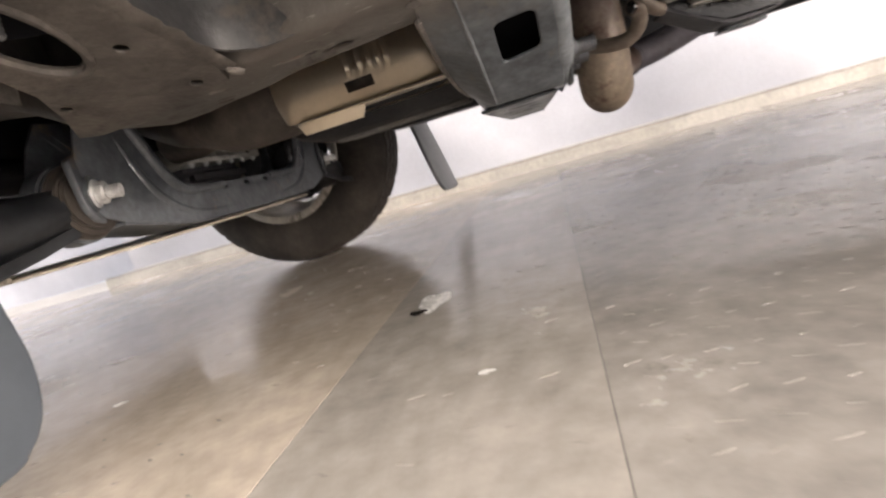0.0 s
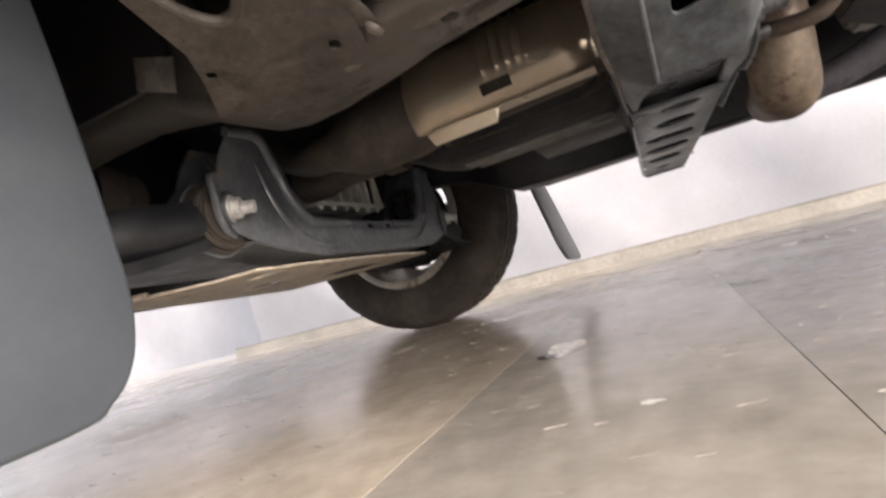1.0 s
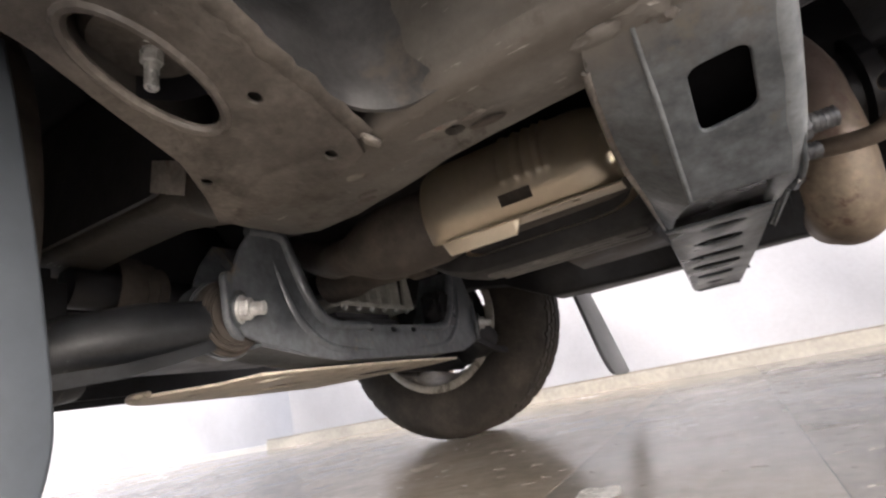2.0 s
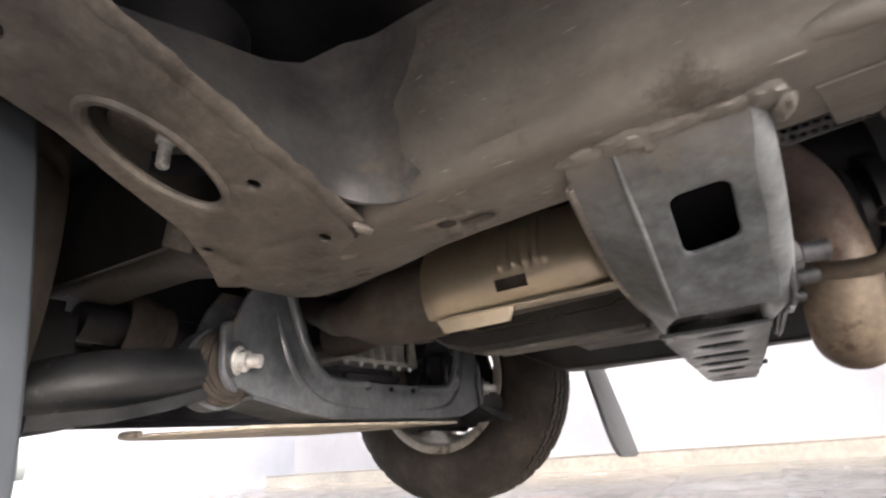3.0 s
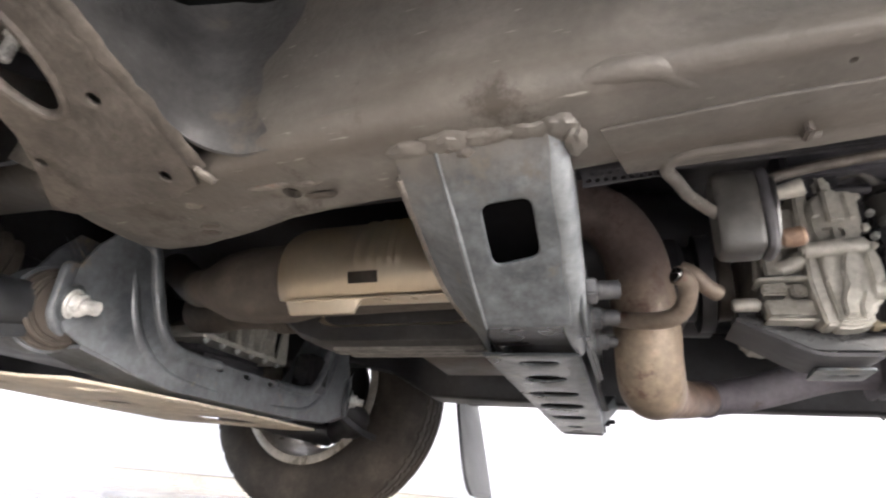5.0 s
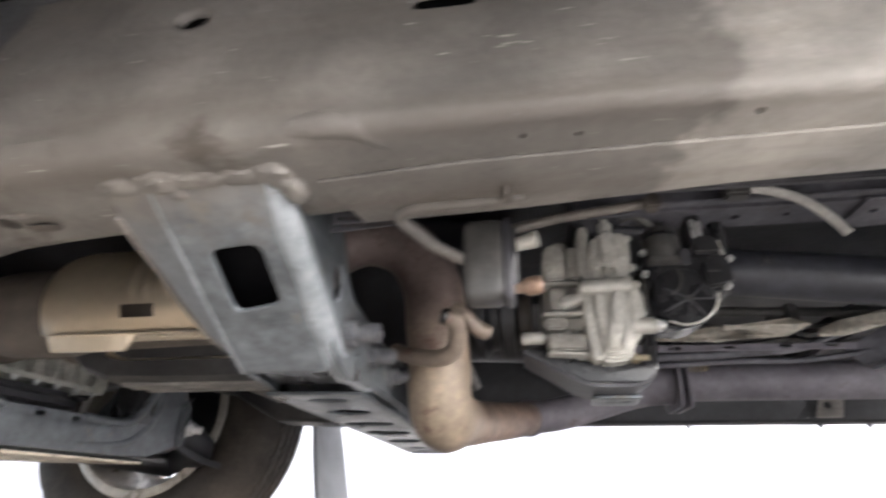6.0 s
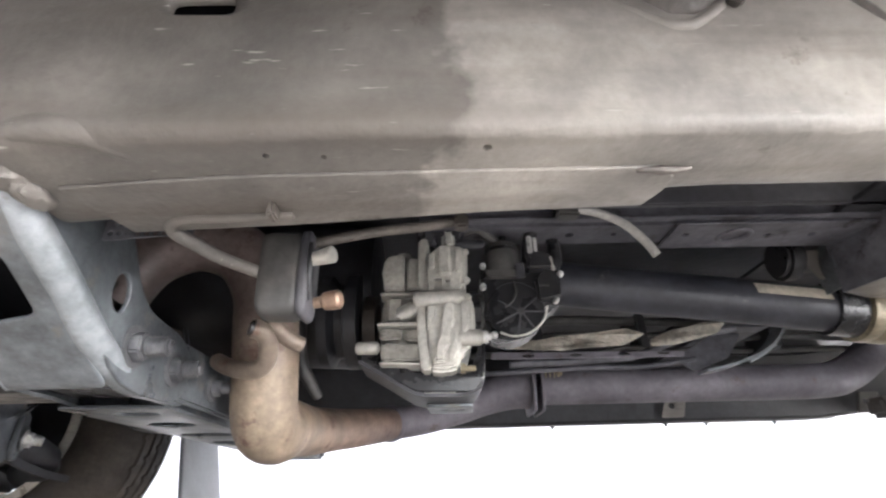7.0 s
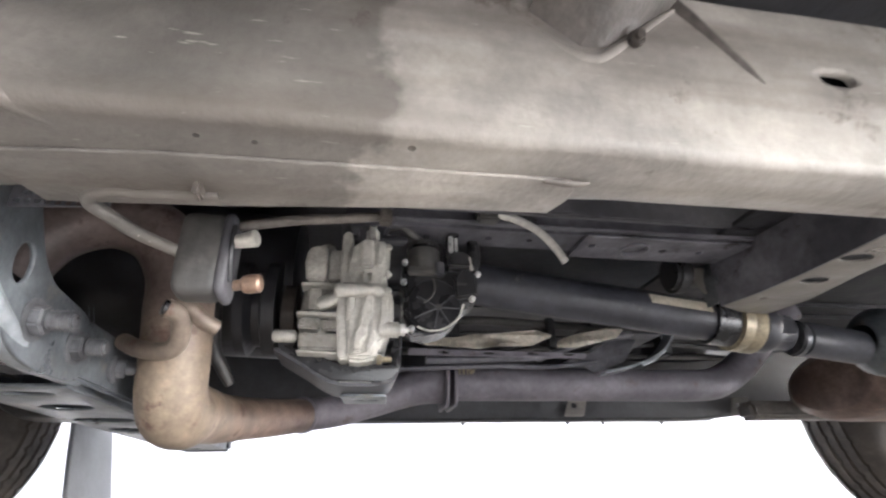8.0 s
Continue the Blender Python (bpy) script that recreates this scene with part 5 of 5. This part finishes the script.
hexbolt("bracket_bolt", (.446, .782, .314), (1, 0, 0), .0065, .006, .0035, .012, M_BRASS, tc, "yellow plated bolt")
# shift motor
mo = part("shift_motor", slab([(.480, .452), (.476, .430), (.482, .405), (.478, .380), (.486, .360), (.502, .3515), (.524, .3535), (.545, .364), (.556, .379), (.561, .392), (.574, .393), (.580, .402), (.581, .432), (.572, .446), (.556, .452), (.530, .440), (.512, .446)], .802, .85, .005), M_BLACK, tc, "black shift motor with ribbed cover")
part("cover_dish", lathe([(.0001, 0), (.018, .0006), (.034, .002), (.0365, .005), (.037, .012)], 40, pose(.520, .7985, .392, -90, 0, 0)), M_BLACK, mo, "round ribbed cap")
part("cover_step", tube([(.518, .799, .428), (.521, .799, .414), (.516, .799, .401), (.506, .799, .393)], .0016, 8), M_BLACKGREY, mo)
part("side_lug", slab([(.548, .398), (.546, .430), (.560, .445), (.577, .436), (.578, .404)], .794, .81, .003), M_BLACK, mo)
part("maker_plate", box(.549, .563, .7925, .795, .4175, .4205, .0006), M_BLACKGREY, mo)
part("motor_edge", tube([(.558, .797, .392), (.5535, .797, .378), (.545, .797, .367), (.53, .797, .3575), (.512, .797, .355), (.497, .797, .360)], .0014, 8, 6), M_ALU, mo)
for x, z in ((.546, .405), (.558, .386), (.539, .366), (.519, .359), (.494, .372), (.497, .402)):
    part("spoke", rod((.525, .7985, .387), (x, .7985, z), .0012, seg=8), M_STEEL, mo)
part("motor_hub", rod((.525, .797, .387), (.525, .80, .387), .005, seg=16, bevel=.001), M_BLACKGREY, mo)
part("motor_can", lathe([(.0001, 0), (.0205, 0), (.0225, .003), (.0225, .040), (.020, .045), (.008, .0465), (.0001, .0465)], 32, pose(.508, .812, .437)), M_BLACKGREY, mo, "grey-black motor can")
part("can_seam", lathe([(.0222, 0), (.0236, .001), (.0236, .004), (.0222, .005)], 32, pose(.508, .812, .470)), M_BLACK, mo)
part("can_cap", rod((.511, .808, .481), (.511, .808, .504), .0055, seg=16, bevel=.002), M_BLACK, mo)
part("clamp_strap", box(.484, .532, .786, .800, .430, .439, .002), M_BLACKGREY, mo)
part("clamp_ear", box(.520, .532, .783, .792, .426, .446, .002), M_STEEL, mo, "grey clamp ear")
part("connector", box(.536, .552, .790, .82, .452, .492, .004), M_BLACK, mo, "black cable connector")
part("connector", slab([(.536, .440), (.538, .463), (.556, .468), (.572, .458), (.577, .440)], .788, .82, .004), M_BLACK, mo, "black cable connector")
part("clip", box(.5385, .5455, .786, .790, .461, .486, .0015), M_ZINC, mo, "bright metal clip")
part("clip", box(.5475, .5515, .787, .791, .464, .484, .001), M_ZINC, mo, "bright metal clip")
part("clip", rod((.570, .790, .438), (.567, .790, .456), .0025, seg=10), M_ALU, mo)
for x, z in ((.481, .449), (.4795, .4205), (.490, .3575), (.5705, .4005), (.580, .436)):
    part("motor_bolt", lathe([(.0001, .004), (.0025, .0036), (.0038, .002), (.0042, 0), (.0042, -.004)], 16, pose(x, .798, z, 90, 0, 0)), M_ZINC, mo, "bright domed bolt head")
part("loom", tube([(.545, .80, .487), (.552, .80, .505), (.568, .81, .512), (.580, .82, .495), (.582, .82, .465), (.572, .81, .445)], .0085, 12), M_BLACK, mo, "black corrugated wiring loom")
part("loom", tube([(.455, .80, .496), (.475, .79, .498), (.492, .80, .490), (.505, .81, .486)], .006, 12), M_BLACKGREY, mo)

# ---- propeller shaft ----
ps = tagged(new("propeller_shaft"), "black propeller shaft with sticker and centre bearing")
ps.parent = truck
A, B = Vector((.56, .93, .480)), Vector((1.03, .93, .423))
part("front_tube", rod(A, B, .0345, seg=36, bevel=.003), M_SHAFT, ps)
part("shaft_collar", rod(B - (B - A) * .05, B + (B - A) * .07, .040, seg=36, bevel=.006), M_BLACK, ps)
part("bearing_strap", lathe([(.040, 0), (.047, .002), (.047, .016), (.044, .022), (.047, .028), (.047, .042), (.040, .044)], 36, along(B + Vector((.022, 0, -.002)), B + Vector((.122, 0, -.014)))), M_BRASS, ps, "tan metal bearing strap")
part("strap_ear", box(1.055, 1.105, .89, .93, .455, .475, .004), M_BRASS, ps)
part("sticker", loft([[A + (B - A) * t + Vector((0, -.0352 * math.cos(a), .0352 * math.sin(a))) for a in (.05, .22, .40, .58)] + [A + (B - A) * t + Vector((0, -.0342 * math.cos(a), .0342 * math.sin(a))) for a in (.58, .40, .22, .05)] for t in (.715, .78, .86, .945)]), M_LABEL, ps, "cream paper sticker")
part("yoke_neck", lathe([(.030, 0), (.040, .004), (.041, .020), (.034, .034), (.030, .050), (.031, .062), (.0001, .062)], 32, along((1.098, .93, .4145), (1.172, .93, .4040))), M_SHAFT, ps, "dark forged yoke")
part("yoke", box(1.09, 1.16, .895, .965, .385, .43, .010), M_SHAFT, ps)
part("joint_ring", rod((1.172, .93, .398), (1.186, .93, .396), .0315, seg=32, bevel=.003), M_STUD, ps, "worn joint ring")
part("rear_tube", rod((1.186, .93, .397), (1.31, .935, .384), .030, seg=32, bevel=.003), M_SHAFT, ps)
part("flange_bell", lathe([(.028, 0), (.044, .008), (.060, .03), (.064, .07), (.05, .11), (.0001, .12)], 32, along((1.325, .937, .398), (1.6, .947, .388))), M_GALV, ps, "grey rear joint housing")

# ---- centre bearing crossmember, stiffeners, hose ----
bx = tagged(new("bearing_crossmember"), "dark crossmember with a pale drilled bottom face")
bx.parent = truck
part("bottom_face", plate(round_poly([(.980, .845), (.996, .78), (1.003, .70), (1.003, .46), (1.080, .46), (1.084, .70), (1.098, .80), (1.085, .875), (1.03, .87)], .010), [oval(1.039, .732, .020, .012, 18), oval(1.030, .658, .022, .012, 18), oval(1.02, .805, .005, .005, 10)], .004, pose(0, 0, .422), .001), M_GALVD, bx, "pale drilled bottom face")
part("front_face", loft([[(x, y, .42), (x + .004, y, .42), (x + .004, y, .50), (x, y, .50)] for x, y in ((1.001, .46), (1.001, .70), (.994, .78), (.978, .845))]), M_TUNNEL, bx)
part("top_face", box(.94, 1.12, .46, 1.49, .50, .506, .001), M_DARKSTEEL, bx)
part("far_half", box(.955, 1.06, 1.13, 1.49, .458, .464, .001), M_TUNNEL, bx)
part("shaft_loop", ribbon([(.985, .86, .43, .02), (.98, .86, .47, .02), (.99, .86, .50, .02)], .004), M_GALV, bx)
part("rubber_stop", rod((.930, .885, .489), (.958, .885, .489), .033, seg=28, bevel=.006), M_BLACK, bx, "black rubber stop")
part("stop_bracket", loft([[(.958, y, .495), (.992, y, .495), (.992, y, .462), (.984, y, .448), (.974, y, .452), (.958, y, .478)] for y in (.868, .872)]), M_GALVD, bx, "small pale corner bracket")
part("stop_web", box(.962, .990, .872, .90, .470, .495, .003), M_BLACKGREY, bx)

stiff = part("floor_stiffener", box(.40, 1.10, .772, .835, .494, .545, .006), M_TUNNEL, truck, "grey floor stiffener with drain holes")
c = None
for x, r in ((.823, .019), (.755, .005), (.868, .005), (.93, .005), (.60, .006), (.66, .004)):
    c = rod((x, .803, .47), (x, .803, .51), r, seg=24, bm=c)
cutter(stiff, c, "cut")
part("joint_plate", plate(round_poly([(.733, .768), (1.02, .768), (1.02, .84), (.733, .84)], .004), [oval(.823, .803, .017, .017, 24), oval(.755, .800, .005, .005, 14), oval(.868, .803, .005, .005, 14), oval(.93, .803, .005, .005, 14)], .004, pose(0, 0, .491), .0012), M_TUNNEL, stiff)
part("hole_rim", tube([(.823 + .0205 * math.cos(a), .803 + .0205 * math.sin(a), .4888) for a in (2 * math.pi * k / 24 for k in range(25))], .0028, 8, 1, caps=False), M_TUNNEL, stiff, "raised rim of the drain hole")
part("stiffener_lip", box(.40, 1.0, .760, .772, .4955, .4995, .001), M_TUNNEL, stiff)
part("hose", tube([(.592, .75, .505), (.625, .75, .497), (.655, .75, .481), (.676, .75, .457), (.687, .75, .438)], .0055, 12), M_HOSE, truck, "light grey breather hose hanging down")
part("hose_clip", box(.572, .602, .745, .765, .494, .512, .003), M_BLACKGREY, truck)

# exhaust side heat shields, brackets and cables behind the shaft
def crumpled(outline, y, thick, amp):
    bb = plate(round_poly(outline, .006), [], thick, Matrix.Translation((0, y, 0)) @ XZ, .0005)
    for k in range(24):
        bmesh.ops.bisect_plane(bb, geom=bb.verts[:] + bb.edges[:] + bb.faces[:], plane_co=(.50 + .0125 * k, 0, 0), plane_no=(1, 0, 0.3))
    for v in bb.verts:
        v.co.y += amp * noise.noise((v.co.x * 38, 0, v.co.z * 60))
        v.co.z += amp * .5 * noise.noise((v.co.x * 25, 5, v.co.z * 40))
    return bb


part("shield_strip", crumpled([(.52, .406), (.634, .416), (.74, .427), (.769, .418), (.726, .398), (.62, .392), (.538, .395)], 1.02, .002, .006), M_FOIL, truck, "crumpled tan heat shield strip")
part("shield_strip", crumpled([(.788, .416), (.825, .431), (.893, .444), (.926, .441), (.908, .424), (.824, .403), (.785, .403)], 1.05, .002, .006), M_FOIL, truck, "crumpled tan heat shield strip")
part("perforated_strip", plate(round_poly([(.517, .406), (.857, .401), (.854, .391), (.515, .393)], .003), [oval(x, .3985, .011, .0028, 14) for x in (.58, .665, .75, .82)], .003, Matrix.Translation((0, 1.08, 0)) @ XZ, .0008), M_PIPEGREY, truck, "thin grey strip with slots")
part("shift_lever", tube([(.237, .85, .405), (.244, .85, .345), (.258, .86, .315), (.266, .87, .300)], [.009, .009, .008, .006], 12), M_BLACKGREY, truck, "dark curved bracket arm")
part("cable", tube([(.55, 1.10, .388), (.66, 1.10, .392), (.78, 1.10, .400), (.84, 1.10, .420), (.90, 1.10, .436), (.97, 1.10, .446)], .007, 12), M_TUNNEL, truck, "grey sheathed cable")
part("cable", tube([(.50, 1.13, .378), (.68, 1.13, .386), (.80, 1.13, .386), (.90, 1.13, .398)], .005, 10), M_TUNNEL, truck, "grey sheathed cable")
part("cable", tube([(.70, 1.14, .410), (.78, 1.14, .425), (.86, 1.14, .415), (.94, 1.14, .425)], .005, 10), M_BLACKGREY, truck, "grey sheathed cable")
hb = part("pipe_bracket", plate(round_poly([(.861, .400), (.953, .450), (1.0, .446), (.965, .400), (.893, .375)], .008), [], .004, Matrix.Translation((0, 1.135, 0)) @ XZ, .001), M_TUNNEL, truck, "curved grey pipe bracket with holes")
bs = part("bracket_strap", ribbon([(.897, 1.11, .369, .018), (.930, 1.11, .375, .022), (.965, 1.11, .384, .024), (1.005, 1.11, .400, .024), (1.037, 1.11, .421, .022), (1.058, 1.11, .448, .020), (1.066, 1.11, .475, .020)], .004), M_GALVB, hb, "pale grey curved strap")
part("strap_groove", tube([(.985, 1.105, .387), (1.008, 1.105, .397), (1.038, 1.105, .417), (1.058, 1.105, .442), (1.068, 1.105, .470)], .0035, 10), M_GALVB, hb)
cc = None
for x, z in ((.935, .376), (.968, .385)):
    cc = rod((x + .008, 1.112, z - .025), (x - .008, 1.112, z + .025), .0075, seg=16, bm=cc)
cutter(bs, cc, "cut")

rt = random.Random(8)
for y, z, rr in ((1.27, .470, .006), (1.29, .488, .005), (1.31, .452, .007), (1.24, .505, .010)):
    part("brake_line", tube([(.45 + .12 * k, y + rt.uniform(-.008, .008), z + rt.uniform(-.006, .006)) for k in range(9)], rr, 10), M_BLACKGREY, truck, "dark line along the tunnel")
for x in (.62, .84, 1.12):
    part("line_holder", box(x, x + .022, 1.225, 1.325, .440, .52, .004), M_DARKSTEEL, truck)
for x, y in ((.70, .70), (.86, .69), (1.04, 1.30), (.56, .71)):
    hexbolt("floor_bolt", (x, y, .588), (0, 0, -1), .009, .008, .004, .008, M_STEEL, truck, washer=.014)

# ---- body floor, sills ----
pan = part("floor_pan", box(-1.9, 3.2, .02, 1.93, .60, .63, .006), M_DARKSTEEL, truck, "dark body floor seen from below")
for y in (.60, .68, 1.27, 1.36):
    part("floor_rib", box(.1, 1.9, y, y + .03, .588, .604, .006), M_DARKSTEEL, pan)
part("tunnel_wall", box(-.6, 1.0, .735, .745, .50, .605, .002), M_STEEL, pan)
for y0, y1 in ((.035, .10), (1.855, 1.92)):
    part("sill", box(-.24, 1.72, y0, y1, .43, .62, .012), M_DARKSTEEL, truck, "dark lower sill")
part("step_bar", box(-.22, 1.46, 1.56, 1.60, .336, .42, .006), M_DARKSTEEL, truck, "dark side rail, shade put into its colour")
for x in (.99, 1.47):
    part("step_bracket", plate(round_poly([(x - .03, .335), (x + .025, .335), (x + .04, .385), (x - .01, .385)], .006), [oval(x, .362, .008, .007, 14)], .004, Matrix.Translation((0, 1.47, 0)) @ XZ, .001), M_RAIL, truck, "small grey side bracket")
for x in (.70, .98, 1.08, 1.25):
    hexbolt("lip_bolt", (x, 1.50, .326), (0, 0, -1), .006, .005, .003, .004, M_DARKSTEEL, truck)
part("wheel_liner", loft([[(-.715 + r * math.cos(a), y, .39 + r * math.sin(a)) for r, y in ((.47, .02), (.47, .50), (.475, .50), (.475, .02))] for a in (math.pi * k / 16 for k in range(1, 16))]), M_BLACK, truck, "black wheel arch liner")
part("wheel_liner", mirror_y(loft([[(-.715 + r * math.cos(a), y, .39 + r * math.sin(a)) for r, y in ((.47, .02), (.47, .50), (.475, .50), (.475, .02))] for a in (math.pi * k / 16 for k in range(1, 16))])), M_BLACK, truck, "black wheel arch liner")
# black sheet added so the rail's front section stays dark
part("dark_sheet", loft([[(x, .441, z0), (x, .447, z0), (x, .449, .595), (x, .443, .595)] for x, z0 in ((-.345, .42), (-.40, .415), (-.70, .43), (-1.2, .43))]), M_GUARD, truck, "black sheet added to darken the rail's front")
part("tag_plate", plate([(-.380, .449), (-.326, .427), (-.333, .391), (-.386, .414)], [], .003, Matrix.Translation((0, .436, 0)) @ XZ, .0008), M_WELD, truck, "small beige tag plate")

# rear axle
ax = tagged(new("rear_axle"), "dark rear axle with pale lower link")
ax.parent = truck
part("axle_tube", rod((2.42, .35, .39), (2.42, 1.60, .39), .045, seg=24), M_DARKSTEEL, ax)
part("diff_housing", lathe([(.0001, -.13), (.09, -.11), (.14, 0), (.09, .11), (.0001, .13)], 28, pose(2.40, .95, .39, 90, 0, 0)), M_DARKSTEEL, ax)
part("lower_link", box(1.42, 2.40, 1.36, 1.42, .315, .36, .010), M_DUST, ax, "pale dusty lower link")


# ---- wheels ----
def wheel(x, y_in, side):
    """side: 1 where the outside of the wheel lies at larger y."""
    w = new("wheel")
    w.parent = truck
    R = 0.389
    m = pose(x, y_in, R, -90 if side > 0 else 90, 0, 0)
    prof = [(.226, .014), (.240, .004), (.27, -.004), (.315, -.003), (.345, .004), (.366, .014), (.378, .026), (.384, .04)]
    width = 0.25
    groove = []
    for g in (.062, .105, .145, .188):
        groove += [(R - .0005, g - .007), (R - .008, g - .005), (R - .008, g + .005), (R - .0005, g + .007)]
    full = prof + [(R - .002, .05)] + groove + [(R - .002, width - .05)] + [(r, width - h) for r, h in reversed(prof)]
    carcass = lathe(full, 240)
    for v in carcass.verts:  # cross cuts between the tread blocks
        r, k = math.hypot(v.co.x, v.co.y), round(math.atan2(v.co.y, v.co.x) / math.tau * 240)
        if r > .375 and (k + int(v.co.z / .042) * 3) % 8 == 0:
            v.co.x, v.co.y = v.co.x * (r - .007) / r, v.co.y * (r - .007) / r
    carcass.transform(m)
    part("tyre", carcass, M_RUBBER, w, "worn black road tyre")
    rim = part("rim", lathe([(.206, .012), (.214, -.004), (.232, -.006), (.238, -.003), (.236, .004), (.216, .020), (.206, .05), (.190, .09), (.188, .17), (.206, .215), (.224, .238), (.218, .240), (.200, .222), (.182, .17), (.184, .09), (.200, .05), (.205, .02)], 72, m, closed=True), M_RIM, w, "pale alloy rim barrel")
    for k in range(6):
        a = 2 * math.pi * k / 6
        sp_ = loft([[(r, -hw, h0), (r, hw, h0), (r, hw * .8, h1), (r, -hw * .8, h1)] for r, hw, h0, h1 in ((.04, .03, .19, .215), (.10, .028, .195, .22), (.192, .036, .18, .225))])
        sp_.transform(m @ Euler((0, 0, a)).to_matrix().to_4x4())
        part("spoke", sp_, M_RIM, w)
    part("hub", lathe([(.0001, .02), (.05, .02), (.06, .05), (.07, .12), (.07, .215), (.0001, .22)], 32, m), M_DARKSTEEL, w, "dark wheel hub")
    part("brake_disc", lathe([(.06, .088), (.155, .088), (.155, .112), (.06, .112)], 48, m, closed=True), M_PIPEDARK, w, "rust-brown brake disc")
    cal = box(-.165, -.06, -.07, .07, .055, .145, .012)
    cal.transform(m)
    part("caliper", cal, M_DARKSTEEL, w)
    part("dust_shield", lathe([(.05, .075), (.16, .078), (.165, .086), (.05, .083)], 40, m, closed=True), M_DARKSTEEL, w)
    return w


tagged(wheel(-0.755, 1.60, 1), "front wheel with worn tyre and pale rim barrel")
tagged(wheel(2.37, 1.60, 1), "rear wheel with blocky tyre tread")
tagged(wheel(-0.755, 2 * MID - 1.60, -1), "front wheel hidden behind the mud flap")
tagged(wheel(2.37, 2 * MID - 1.60, -1), "rear wheel standing on the floor")
# plain dark volumes added to stop light leaking in from the front
part("engine", box(-1.40, -.80, .52, 1.44, .36, .60, .03), M_DARKSTEEL, truck, "plain dark block added to keep light out of the bay")
for y0, y1 in ((.478, .492), (1.462, 1.476)):
    part("light_stop", box(-1.40, -.33, y0, y1, .565, .605, .003), M_DARKSTEEL, truck, "plain dark strip added against stray light")
part("knuckle", box(-.76, -.66, 1.46, 1.62, .27, .42, .02), M_DARKSTEEL, truck, "dark steering knuckle")
part("knuckle", mirror_y(box(-.76, -.66, 1.46, 1.62, .27, .42, .02)), M_DARKSTEEL, truck, "dark steering knuckle")


# ---- mud flaps ----
def flap(inner, outer, lean, mat, label):
    s = 1 if outer > inner else -1
    w_ = abs(outer - inner)
    ol = [(0.030, .43), (0.020, .37), (0.008, .28), (0.0, .20), (0.0, .165), (0.008, .135), (0.025, .115), (0.055, .105), (w_ - .05, .097), (w_ - .02, .105), (w_, .13), (w_ - .005, .43)]
    bm = plate([(q.y, q.z) for q in smooth_path([(0, inner + s * a, z) for a, z in ol], 5)], [], .012, Matrix.Translation((-0.26, 0, 0)) @ YZ, .004)
    for v in bm.verts:
        v.co.x += lean * (0.25 - v.co.z)
    return part("mud_flap", bm, mat, truck, label)


flap(.291, .03, 0.0, M_FLAP, "smooth light grey plastic mud flap")
# far flap: lighter copy of the grey, with stronger light painted in
flap(1.655, 1.91, 0.20, M_FLAPLIT, "mud flap behind the tyre, brighter light in its grey")

# plain front end, added to block light into the engine bay
part("front_blocker", box(-1.62, -1.56, .10, 1.85, .31, .95, .02), M_DARKSTEEL, truck, "plain dark apron added to block front light")
